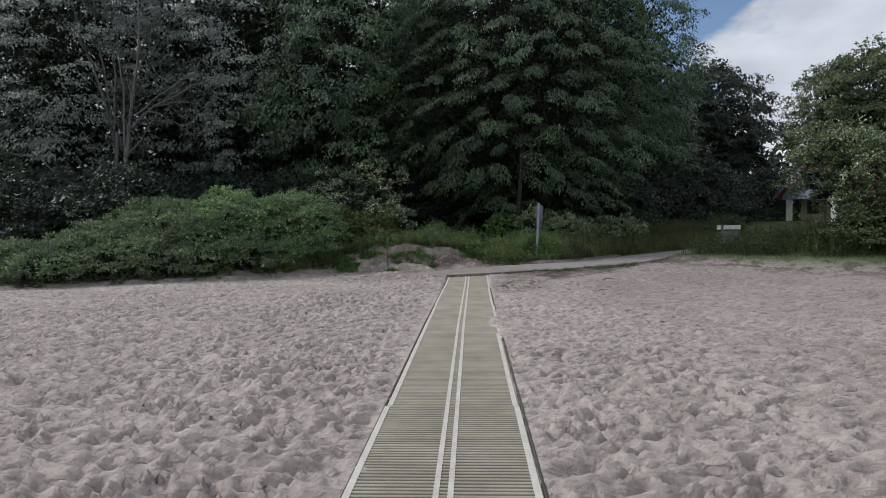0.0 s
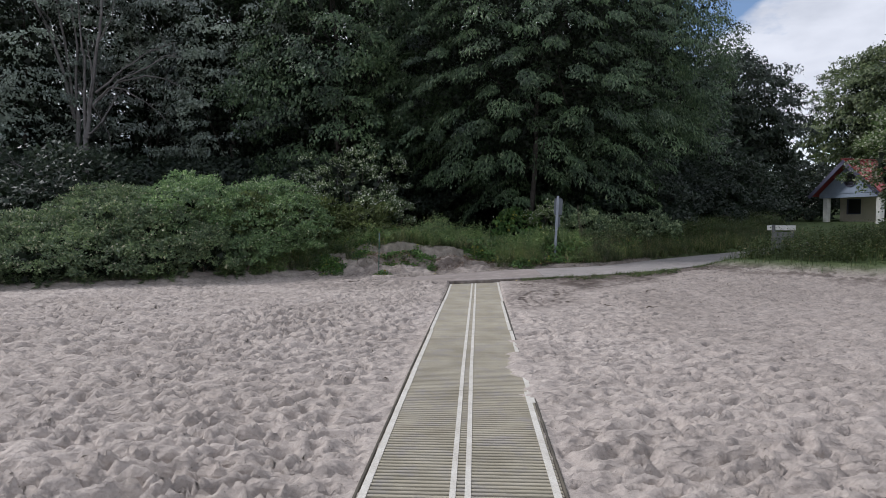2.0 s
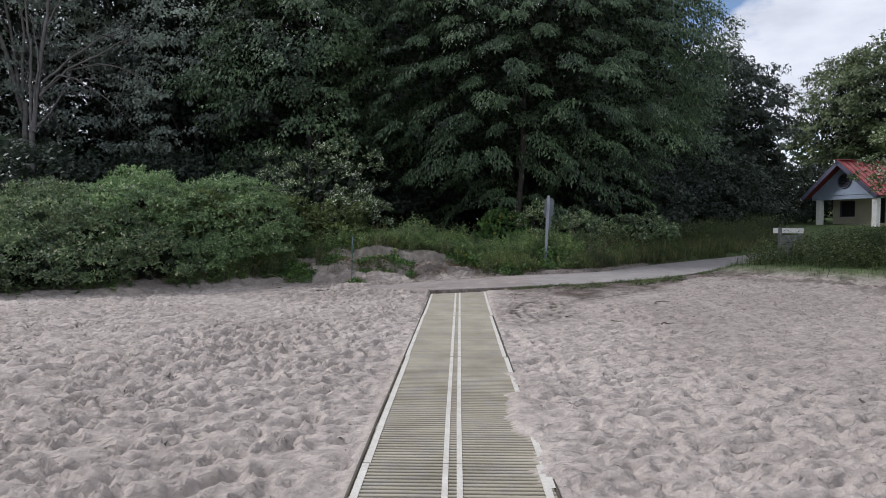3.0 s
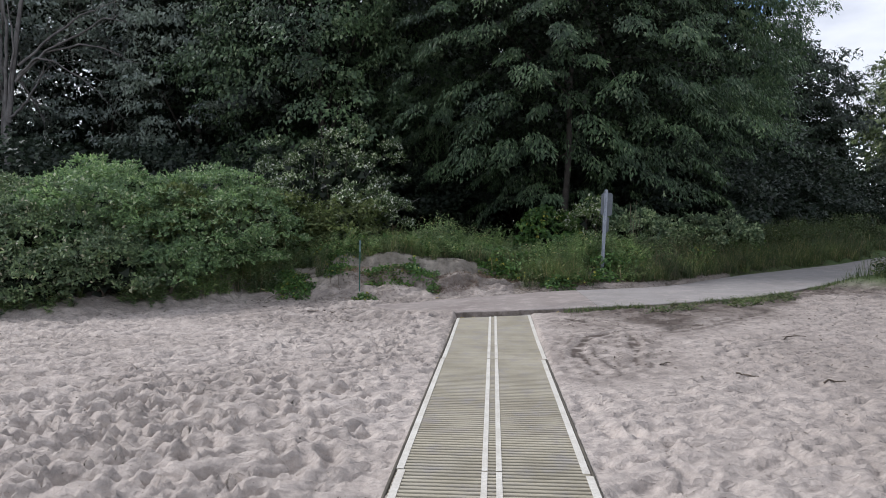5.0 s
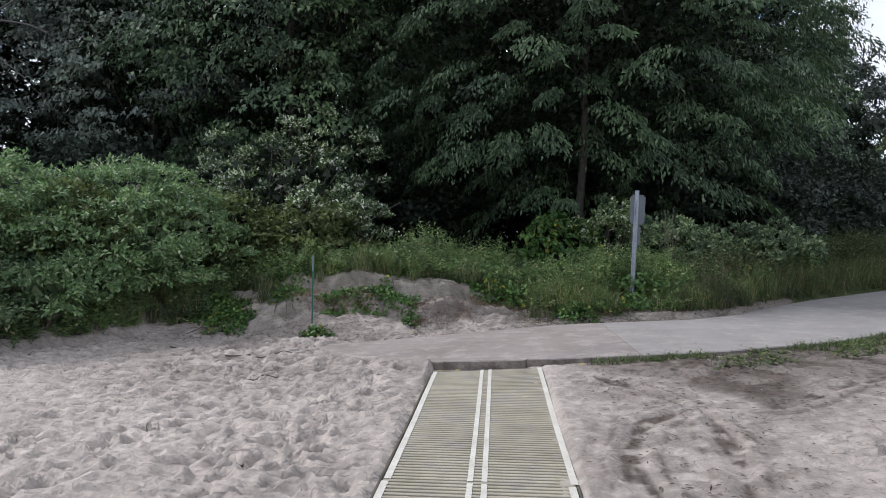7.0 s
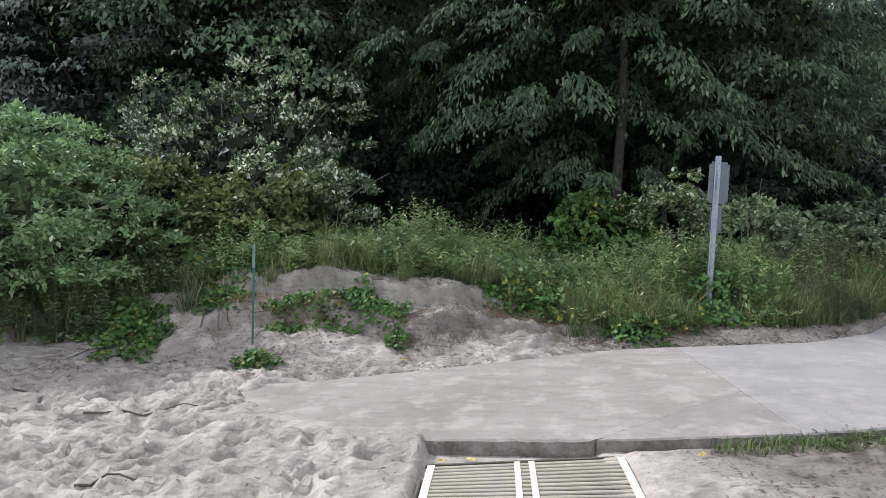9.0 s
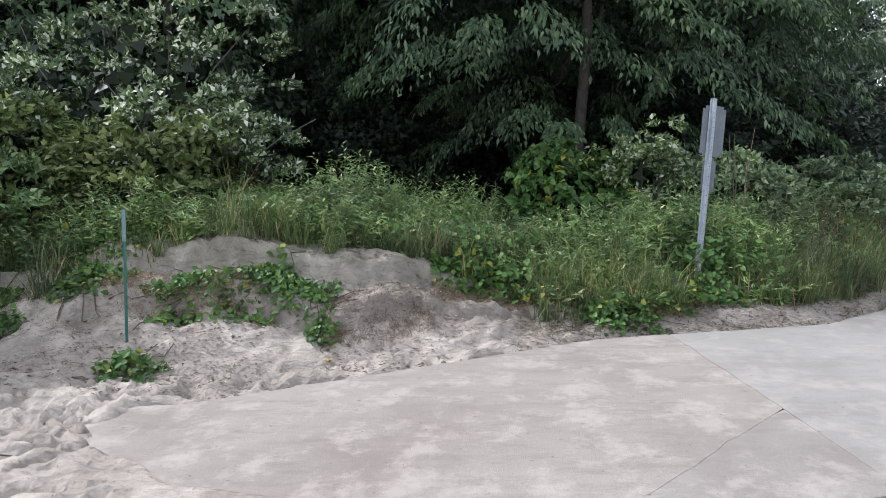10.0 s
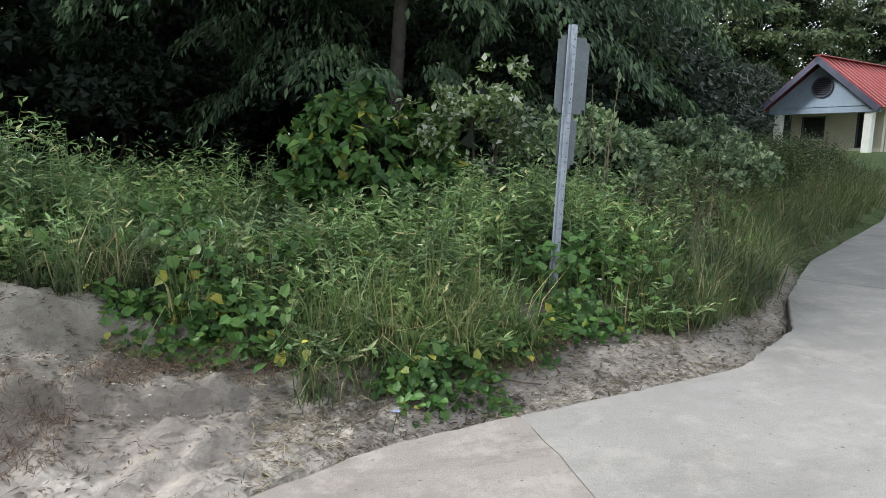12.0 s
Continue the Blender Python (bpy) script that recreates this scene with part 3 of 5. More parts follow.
def build_ground():
    gx = spaced(((-20.0, -12.0, 0.12), (-12.0, -3.9, 0.065), (-3.9, 3.0, GRID), (3.0, 11.0, 0.065), (11.0, 18.0, 0.12)), -900, 900)
    gy = spaced(((-7.0, 2.5, 0.11), (2.5, 23.2, GRID)), -900, 900)
    X, Y = np.meshgrid(gx, gy)
    z, soil, turf = land(X, Y)
    # prints and scuffs in the loose sand
    rng = np.random.default_rng(5)
    prints = np.zeros_like(z)
    near = np.interp(X, *NEAR_EDGE)
    past = Y - np.interp(X, *BANK)
    loose = np.maximum(smooth(0.3 + 0.5 * (X < 1), 0.0, past) * (1 - 0.5 * smooth(-0.2, 0.2, past)), 0.3 * smooth(2.6, 2.0, past) * smooth(1.6, 0.6, X) * smooth(-6, -5, X)) * (1 - 0.8 * turf)
    y0 = int(np.searchsorted(gy, 2.5))
    cut = int(np.ceil(0.26 / GRID))
    for _ in range(3400):
        px, py = rng.uniform(-10.4, 9.4), rng.uniform(2.6, 21.6)
        a, ln, wd, dp = rng.normal(0.3, 0.35), rng.uniform(0.05, 0.10), rng.uniform(0.032, 0.052), rng.uniform(0.02, 0.045)
        i, j0, j1 = y0 + int((py - 2.5) / GRID), np.searchsorted(gx, px - 0.26), np.searchsorted(gx, px + 0.26)
        sl = (slice(max(i - cut, 0), i + cut + 1), slice(j0, j1))
        dx, dy = X[sl] - px, Y[sl] - py
        u, w = dx * math.cos(a) + dy * math.sin(a), -dx * math.sin(a) + dy * math.cos(a)
        r = np.sqrt((u / ln) ** 2 + (w / wd) ** 2)
        cup = -dp * smooth(1.2, 0.65, r) * (1 + 0.4 * np.clip(w / wd, -1, 1))
        rim = dp * 0.6 * np.exp(-((r - 1.4) / 0.25) ** 2)
        old = prints[sl]
        prints[sl] = np.where(r < 1.2, old * 0.4 + cup, old + rim)
    prints = np.clip(prints, -0.12, 0.07)
    wx, wy = X + 0.09 * value_noise(X * 2.5, Y * 2.5, 44), Y + 0.05 * value_noise(X * 3, Y * 3, 45)
    u, w = wx * 0.96 + wy * 0.27, wy * 0.96 - wx * 0.27
    ridge = (1 - np.abs(value_noise(u * 6.0, w * 12.5, 46)) * 1.7) * 0.105 + (1 - np.abs(value_noise(u * 9.5 + 9 + w, w * 14.0 + 3, 47)) * 1.7) * 0.036
    prints += ridge - ridge.mean()
    prints += 0.008 * value_noise(X * 7, Y * 9, 42)
    trodden = (1 - 0.3 * smooth(0.3, 0.7, value_noise(X * 0.3, Y * 0.3, 43) * 0.5 + 0.5)) * (1 - 0.25 * smooth(0.3, 1.5, X)) * (1 - 0.25 * smooth(0.5, 3.0, X) * smooth(9, 15, Y))
    trodden = trodden * (1 - 0.2 * smooth(13, 17.5, Y))
    trodden = trodden * (1 - 0.85 * smooth(1.1, 0.45, scraped(X, Y)))
    patchy = 2.0 * value_noise(X * 0.4, Y * 0.4, 49)
    inside = smooth(-19, -11, X + patchy) * smooth(17, 10, X + patchy) * smooth(-6.5, 2, Y + patchy)
    under_walk = smooth(-0.15, 0.0, Y - near) * smooth(0.2, -0.1, Y - np.interp(X, *FAR_EDGE)) * smooth(-2.5, -1.9, X)
    under_mat = smooth(0.645, 0.60, np.abs(X - MAT_X - 0.0055 * np.maximum(Y - 10, 0))) * (Y < 19.2)
    z = z + prints * loose * trodden * inside * (1 - 0.5 * smooth(1.15, 0.65, np.abs(X - MAT_X)) * (Y < 19)) * (1 - under_walk) * (1 - under_mat)
    level = MAT_Z + mat_lift(Y) + 0.03 * (X - MAT_X) * smooth(17.0, 18.8, Y)
    bed = np.minimum(z, level - 0.035)
    drift = smooth(8.6, 9.0, Y) * smooth(11.9, 11.4, Y) * smooth(0.32, 0.62, X - MAT_X + 0.14 * value_noise(X * 3, Y * 1.6, 51) + 0.05 * value_noise(X * 11, Y * 11, 54)) * (X > MAT_X)
    drift = np.maximum(drift, smooth(0.50, 0.58, np.abs(X - MAT_X) + 0.05 * value_noise(X * 2, Y * 1.3, 52)) * 0.35)
    under_mat_full = under_mat * (1 - drift)
    z = z * (1 - under_mat_full) + bed * under_mat_full
    heap = level - 0.022 + 0.055 * drift * (0.8 + 0.35 * value_noise(X * 6, Y * 6, 53)) + prints * 0.08
    z = z + 0.045 * smooth(8.4, 9.0, Y) * smooth(12.1, 11.4, Y) * smooth(1.35, 0.66, X - MAT_X) * (X > MAT_X) * (1 - under_mat)
    z = np.where(under_mat > 0, np.maximum(z, heap * (drift > 0.05) + z * (drift <= 0.05)), z)
    i, j = np.meshgrid(np.arange(len(gy) - 1), np.arange(len(gx) - 1), indexing="ij")
    k = i * len(gx) + j
    me = np_mesh("ground", np.stack([X, Y, z], axis=-1).reshape(-1, 3), np.stack([k, k + 1, k + 1 + len(gx), k + len(gx)], axis=-1).reshape(-1, 4), smooth=True)
    for name, data in (("soil", soil), ("turf", turf)):
        me.attributes.new(name, "FLOAT", "POINT").data.foreach_set("value", data.ravel().astype(np.float32))
    GROUND.extend((gx, gy, z))
    tagged(part("ground", me, SAND), "pale grey-pink beach sand trodden with footprints, rising to a grassy bank", "sand", kind="structure")


MAT_X, MAT_Z, MAT_HALF, MAT_END = -0.175, -0.07, 0.585, 18.74


def mat_lift(y):
    """The mat rises to the walk over its last metres."""
    return 0.042 * smooth(16.6, 18.7, np.asarray(y, float))


def mat_skew(y):
    """How far its last ribs swing round towards the walk."""
    return 0.15 * smooth(17.6, 18.74, np.asarray(y, float))


def mat_place(v):
    """Points of a flat, straight mat (x, y, z), laid as the mat lies."""
    v = np.asarray(v, float)
    x, y, z = v[:, 0], v[:, 1], v[:, 2]
    return np.stack([x + 0.0055 * np.maximum(y - 10, 0), y + x * mat_skew(y), z + mat_lift(y) + 0.03 * x * smooth(17.0, 18.8, y)], 1)


build_ground()


def ground_z(x, y):
    return float(surface(x, y))


# ---- concrete walk ----
def slab_mesh(outline, top, surface_mat, thick=0.16):
    """A slab over a plan outline, its outer edges worn and its joints sharp; top gives its height at x."""
    pts = np.array([p[:2] for p in outline])
    worn = np.array([p[2] if len(p) > 2 else 0.0015 for p in outline])[:, None]
    c = pts.mean(axis=0)
    inner = pts + unit(c - pts) * worn
    zt = np.array([top(x) for x, _ in pts])
    n = len(pts)
    v = np.concatenate([np.column_stack([pts, zt - thick]), np.column_stack([pts, zt - worn[:, 0] * 0.9]), np.column_stack([inner, zt])])
    k, k2 = np.arange(n), (np.arange(n) + 1) % n
    sides = np.concatenate([np.stack([k, k2, k2 + n, k + n], 1), np.stack([k + n, k2 + n, k2 + 2 * n, k + 2 * n], 1)])
    me = np_mesh("slab", v, sides, (np.arange(n) + 2 * n)[None, :])
    me.materials.append(surface_mat)
    me.materials.append(SLAB_SIDE)
    for k in range(n):
        me.polygons[k].material_index = 1
    return me


def build_walk():
    walk_way = thing("concrete_walk", pose(0, 0, 0), "pale worn concrete footpath with cracks, curving up past the verge", "path", kind="structure")
    top = lambda x: float(np.interp(x, *PATH_Z))
    rng = np.random.default_rng(3)
    edge = lambda x, curve: (x, float(np.interp(x, *curve)) + rng.normal(0, 0.005), rng.uniform(0.010, 0.015))
    g = 0.0025
    crack = [(x + 0, y) for x, y in zip(np.linspace(0.30, 1.6, 16), np.linspace(18.9, 20.02, 16) + rng.normal(0, 0.006, 16))]
    joint = [(1.6 + dx, y) for dx, y in zip(rng.normal(0, 0.006, 14), np.linspace(20.1, 21.75, 14))]

    def strip(x0n, x0f, x1n, x1f):
        a = [edge(x, NEAR_EDGE) for x in np.linspace(x0n, x1n, 40)]
        b = [edge(x, FAR_EDGE) for x in np.linspace(x1f, x0f, 30)]
        return a + b
    first = [edge(x, NEAR_EDGE) for x in np.linspace(-2.7, 0.28, 48)] + [(x - 0.0003, y + 0.0004) for x, y in crack] + [(x - g, y) for x, y in joint] + [edge(x, FAR_EDGE) for x in np.linspace(1.58, -2.5, 40)]
    corner = [edge(x, NEAR_EDGE) for x in np.linspace(0.32, 1.6 - g, 22)] + [(1.6 - g, 20.0)] + [(x + 0.0003, y - 0.0004) for x, y in crack[-2:0:-1]]
    outlines = [first, corner, strip(1.6 + g, 1.6 + g, 4.2, 3.55) + [(x + g, y) for x, y in joint[-2::-1]]]
    joints = [(4.2, 3.55), (6.6, 5.3), (9.0, 7.9), (11.6, 10.6), (14.5, 13.5), (18, 17)]
    for (a, b), (c, d) in zip(joints[:-1], joints[1:]):
        outlines.append(strip(a + g, b + g, c, d))
    for k, o in enumerate(outlines):
        part("slab", slab_mesh(o, top, SANDY_CONCRETE if k < 2 else CONCRETE), CONCRETE, walk_way)


build_walk()


# ---- beach access mat ----
def build_mat():
    mat_thing = thing("beach_access_mat", pose(MAT_X, 0, MAT_Z), "beige ribbed plastic beach mat with white stripes, lying on sand", "beach mat")
    pitch = 0.05
    start, end = -6.0, MAT_END
    ang = np.linspace(0, np.pi, 6)
    prof = np.stack([np.cos(ang) * 0.0138, np.sin(ang) * 0.014 - 0.006], axis=1)
    def rib_mesh(half):
        v, m = [], len(prof)
        for x in (-half, half):
            v += [(x, y, z) for y, z in prof]
        k = np.arange(m - 1)
        quads = np.stack([k, k + 1, k + 1 + m, k + m], axis=1)[:, ::-1]
        return np.array(v), quads, np.array([np.arange(m)[::-1], np.arange(m) + m])
    v, q, ends = rib_mesh(MAT_HALF - 0.01)
    rib = np_mesh("rib", v, q, ends)
    ys = np.arange(start, end + 0.01, 0.2)
    sheet = mat_place([[x, y, z] for z in (-0.014, -0.03) for y in ys for x in (-MAT_HALF, MAT_HALF)])
    n = len(ys)
    k = np.arange(n - 1) * 2
    o = 2 * n
    faces = np.concatenate([np.stack([k, k + 1, k + 3, k + 2], 1), np.stack([k + o, k + 2 + o, k + 3 + o, k + 1 + o], 1), np.stack([k, k + 2, k + 2 + o, k + o], 1), np.stack([k + 1, k + 1 + o, k + 3 + o, k + 3], 1), np.array([[0, o, o + 1, 1], [2 * n - 2, 2 * n - 1, 4 * n - 1, 4 * n - 2]])])
    part("backing_sheet", np_mesh("backing_sheet", sheet, faces), MAT_BASE, mat_thing, "dark backing sheet")
    # stripes: segments, slightly out of line with one another
    rng = np.random.default_rng(9)
    cuts = [start, -1.2, 1.8, 5.42, 9.06, 12.3, 15.6, end]
    for x, w in ((-0.555, 0.045), (-0.048, 0.036), (0.038, 0.036), (0.555, 0.045)):
        for a, b in zip(cuts[:-1], cuts[1:]):
            if x > 0.5 and a == 9.06:
                a = 8.7
            shift = rng.normal(0, 0.008) if abs(x) > 0.3 else 0
            yy = np.arange(a + 0.006, b - 0.006, 0.025)
            zz = 0.0075 + 0.0022 * np.cos(2 * np.pi * yy / pitch)
            vv = np.concatenate([mat_place(np.stack([np.full(len(yy), x + s * w / 2 + shift), yy, zz + d], 1)) for s, d in ((-1, -0.004), (-0.98, 0.0012), (0.98, 0.0012), (1, -0.004))])
            m = len(yy)
            kk = np.arange(m - 1)
            ff = np.concatenate([np.stack([kk + r * m, kk + (r + 1) * m, kk + (r + 1) * m + 1, kk + r * m + 1], 1) for r in range(3)])
            part("white_stripe", np_mesh("white_stripe", vv, ff), STRIPE, mat_thing, "worn white stripe")
    # end binding and edge tube
    for x in (-MAT_HALF - 0.008, MAT_HALF + 0.008):
        yy = np.arange(start, end + 0.01, 0.25)
        tv, tf = tube(mat_place(np.stack([np.full(len(yy), x), yy, np.full(len(yy), -0.006)], 1)), np.full(len(yy), 0.013), 6)
        part("edge_cord", np_mesh("edge_cord", tv, tf, smooth=True), MAT_BASE, mat_thing, "grey-brown edge cord")
    bar = part("end_bar", box(1.19, 0.022, 0.022, 0, 0, 0, 0.006), MAT_BASE, mat_thing, "dark end bar")
    turn = lambda y: pose(*mat_place([[0, y, 0]])[0], 0, -math.degrees(0.03 * float(smooth(17.0, 18.8, np.array(y)))), math.degrees(math.atan(float(mat_skew(y)))))
    bar.matrix_local = turn(end) @ pose(0, 0.012, -0.008)
    rest = []
    y = start
    while y < end - 0.03:
        if 3.6 <= y < 18.6:
            ob = part("rib", rib, MAT_RIB, mat_thing)
            ob.matrix_local = turn(y)
        else:
            rest.append((mat_place(v + np.array([0, y, 0])), q))
        y += pitch
    rv, rq = joined(*rest)
    tagged(part("further_ribs", np_mesh("further_ribs", rv, rq), MAT_RIB, mat_thing), kind="stuff")


build_mat()


# ---- sign post and stake ----
def build_sign():
    z0 = ground_z(2.36, 23.1)
    sign = thing("sign_post", pose(2.36, 23.12, z0, 0, 2.6, 12), "leaning galvanised steel channel post carrying two sign plates seen from behind", "sign post")
    h = 2.26 - z0 + 0.02
    bm = bmesh.new()
    prof = [(-0.04, 0.0), (-0.034, -0.004), (-0.018, -0.004), (-0.014, -0.03), (0.014, -0.03), (0.018, -0.004), (0.034, -0.004), (0.04, 0.0), (0.022, 0.0), (0.017, -0.026), (-0.017, -0.026), (-0.022, 0.0)]
    lo, hi = [bm.verts.new((x, y, -0.3)) for x, y in prof], [bm.verts.new((x, y, h)) for x, y in prof]
    n = len(prof)
    for k in range(n):
        bm.faces.new((lo[k], lo[(k + 1) % n], hi[(k + 1) % n], hi[k]))
    bm.faces.new(hi)
    bmesh.ops.recalc_face_normals(bm, faces=bm.faces[:])
    part("post", bm, STEEL, sign)
    hole = bmesh.new()
    bmesh.ops.create_circle(hole, cap_ends=True, radius=0.005, segments=8, matrix=pose(0, -0.0305, 0, 90))
    hole_me = bpy.data.meshes.new("hole")
    hole.to_mesh(hole_me)
    hole.free()
    for k in range(int(h / 0.1)):
        part("hole", hole_me, DARK, sign).location = (0, 0, 0.08 + 0.1 * k)

    def plate(name, w, ht, zc, xo):
        b = bmesh.new()
        bmesh.ops.create_cube(b, size=1, matrix=Matrix.Translation((xo, 0.012, zc)) @ Matrix.Diagonal((w, 0.004, ht, 1)))
        bmesh.ops.bevel(b, geom=[e for e in b.edges if abs((e.verts[0].co - e.verts[1].co).y) > 0.002], offset=0.03, segments=4, affect="EDGES")
        pl = part(name, b, ALU, sign, "bare aluminium plate back")
        for dz in (-ht * 0.36, ht * 0.36):
            bolt = bmesh.new()
            bmesh.ops.create_cone(bolt, cap_ends=True, segments=6, radius1=0.009, radius2=0.009, depth=0.012, matrix=pose(0, -0.036, zc + dz, 90))
            part("bolt", bolt, STEEL, pl)
    plate("upper_plate", 0.27, 0.52, h - 0.33, 0.03)
    plate("lower_plate", 0.155, 0.37, h - 0.79, 0.025)


def build_stake():
    z0 = ground_z(-2.88, 21.5)
    st = thing("marker_stake", pose(-2.88, 21.5, z0, 0, 1.0, 10), "thin green steel stake with a pale flat top", "stake")
    h = 1.15 - z0
    bm = box(0.022, 0.006, h + 0.25, 0, 0, (h - 0.25) / 2, 0.002)
    box(0.006, 0.026, h + 0.25, 0, 0.015, (h - 0.25) / 2, 0.002, bm)
    part("shaft", bm, GREEN_PAINT, st)
    part("marker_tab", box(0.03, 0.008, 0.25, 0.0, -0.010, h - 0.125, 0.003), PALE_PAINT, st, "pale blue-grey tab")
    for k in range(9):
        part("stud", box(0.012, 0.010, 0.012, 0, -0.007, 0.05 + k * 0.065, 0.002), GREEN_PAINT, st)


build_sign()
build_stake()


# ---- low board beside the walk ----
def build_board():
    z0 = ground_z(9.45, 23.5)
    b = thing("low_notice_board", pose(9.45, 23.5, z0, 0, 0, -14), "low grey wooden board with white top rail in grass", "notice board")
    top = 1.40 - z0
    for x in (-0.30, 0.22):
        part("upright", box(0.09, 0.09, top + 0.2, x, 0.03, (top - 0.2) / 2, 0.008), GREY_WOOD, b)
    part("top_rail", box(0.56, 0.035, 0.15, 0.02, -0.04, top - 0.09, 0.006), WHITE_PAINT, b, "white painted rail")
    part("end_rail", box(0.13, 0.035, 0.15, -0.43, -0.04, top - 0.09, 0.006), WHITE_PAINT, b, "white painted rail end")
    part("panel", box(0.5, 0.03, top - 0.26, -0.02, -0.02, (top - 0.18) / 2, 0.004), GREY_WOOD, b)


build_board()


# ---- park shelter ----
def build_shelter():
    SX, SY, yaw = 19.95, 38.5, -71.0
    z0 = 1.0
    s = thing("park_shelter", pose(SX, SY, z0, 0, 0, yaw), "small beige park building with red metal gable roof and blue-grey gable", "building")
    half, eave, rise, deep, ov = 1.95, 2.0, 1.66, 8.0, 0.25
    part("floor_slab", box(2 * half, deep, 0.3, 0, deep / 2, -0.12, 0.02), CONCRETE, s)
    for x in (-half + 0.35, half - 0.35):
        part("column", box(0.26, 0.26, eave, x, 0.2, eave / 2, 0.015), WHITE_PAINT, s, "white painted column")
    part("back_wall", box(2 * half - 0.5, 0.2, eave, 0, deep - 0.3, eave / 2), BEIGE, s)
    # front wall behind the porch, with window and door openings
    wy = 1.3
    bm = bmesh.new()
    w0, w1 = -half + 0.3, half - 0.3
    for a, b_, lo, hi in ((w0, -1.25, 0, eave), (-1.25, -0.35, 0, 0.95), (-1.25, -0.35, 1.8, eave), (-0.35, 0.75, 0, eave), (0.75, 1.3, 1.9, eave), (0.75, 1.3, 0, 0.6), (1.3, w1, 0, eave)):
        box(b_ - a, 0.2, hi - lo, (a + b_) / 2, wy, (lo + hi) / 2, 0, bm)
    part("front_wall", bm, BEIGE, s)
    for x in (w0 + 0.1, w1 - 0.1):
        part("side_wall", box(0.2, deep - wy - 0.5, eave, x, (deep + wy) / 2 - 0.05, eave / 2), BEIGE, s)
    for name, a, b_, lo, hi in (("window", -1.25, -0.35, 0.95, 1.8), ("window", 0.75, 1.3, 0.6, 1.9)):
        fr = bmesh.new()
        for c in ((b_ - a, 0.05, (a + b_) / 2, hi - 0.025, 1), (b_ - a, 0.05, (a + b_) / 2, lo + 0.025, 1), (0.05, hi - lo, a + 0.025, (lo + hi) / 2, 0), (0.05, hi - lo, b_ - 0.025, (lo + hi) / 2, 0)):
            box(c[0], 0.08, c[1], c[2], wy - 0.04, c[3], 0, fr)
        win = part(name, fr, FASCIA, s, "dark window frame")
        part("pane", box(b_ - a - 0.1, 0.02, hi - lo - 0.1, (a + b_) / 2, wy, (lo + hi) / 2), DARK, win)
    part("ceiling_board", box(2 * half - 0.1, deep - 0.4, 0.06, 0, deep / 2 + 0.15, eave + 0.03), BEIGE, s)
    # gable with a round louvred vent
    g = bmesh.new()
    vs = [g.verts.new(p) for p in ((-half, 0, eave + 0.07), (half, 0, eave + 0.07), (0, 0, eave + 0.07 + rise * 0.97))]
    f = g.faces.new(vs)
    ext = bmesh.ops.extrude_face_region(g, geom=[f])
    bmesh.ops.translate(g, verts=[e for e in ext["geom"] if isinstance(e, bmesh.types.BMVert)], vec=(0, 0.12, 0))
    bmesh.ops.recalc_face_normals(g, faces=g.faces[:])
    part("gable", g, GABLE_BLUE, s, "blue-grey gable siding")
    vent_z, vent_r = eave + 0.07 + rise * 0.43, 0.36
    ring_ang = np.linspace(0, 2 * np.pi, 25)
    tv, tf = tube(np.stack([np.cos(ring_ang) * vent_r, np.full(25, -0.02), vent_z + np.sin(ring_ang) * vent_r], 1), np.full(25, 0.03), 6)
    vent = part("round_vent", np_mesh("round_vent", tv, tf, smooth=True), FASCIA, s, "dark round vent")
    d = bmesh.new()
    bmesh.ops.create_circle(d, cap_ends=True, radius=vent_r, segments=24, matrix=pose(0, -0.006, vent_z, 90))
    part("vent_opening", d, DARK, vent)
    for k in range(-4, 5):
        wv = 2 * math.sqrt(max(vent_r ** 2 - (k * 0.075) ** 2, 0.01)) - 0.03
        part("louvre", box(wv, 0.02, 0.02, 0, -0.018, vent_z + k * 0.075), FASCIA, vent)
    # roof: two slopes with standing seams, fascia boards
    slope = math.hypot(half + ov, rise * (half + ov) / half)
    tilt = math.degrees(math.atan2(rise, half))
    for sgn in (-1, 1):
        m = pose(0, 0, eave + 0.17 + rise) @ pose(0, 0, 0, 0, sgn * tilt, 0)
        r = part("roof_slope", box(slope, deep + 0.8, 0.05, sgn * slope / 2, deep / 2 - 0.1, 0), ROOF_RED, s, "red metal roofing")
        r.matrix_local = m
        for k in range(24):
            seam = part("seam", box(slope, 0.03, 0.035, sgn * slope / 2, -0.45 + k * (deep + 0.7) / 23, 0.04, 0.006), ROOF_RED, r)
        fb = part("fascia_board", box(slope, 0.04, 0.2, sgn * slope / 2, -0.53, -0.09), FASCIA, s, "dark fascia board")
        fb.matrix_local = m
    part("ridge_cap", box(0.3, deep + 0.85, 0.04, 0, deep / 2 - 0.1, eave + 0.215 + rise, 0.01), ROOF_RED, s)
    part("eave_beam", box(2 * half, 0.2, 0.22, 0, 0.12, eave - 0.045), GABLE_BLUE, s, "blue-grey eave beam")


build_shelter()


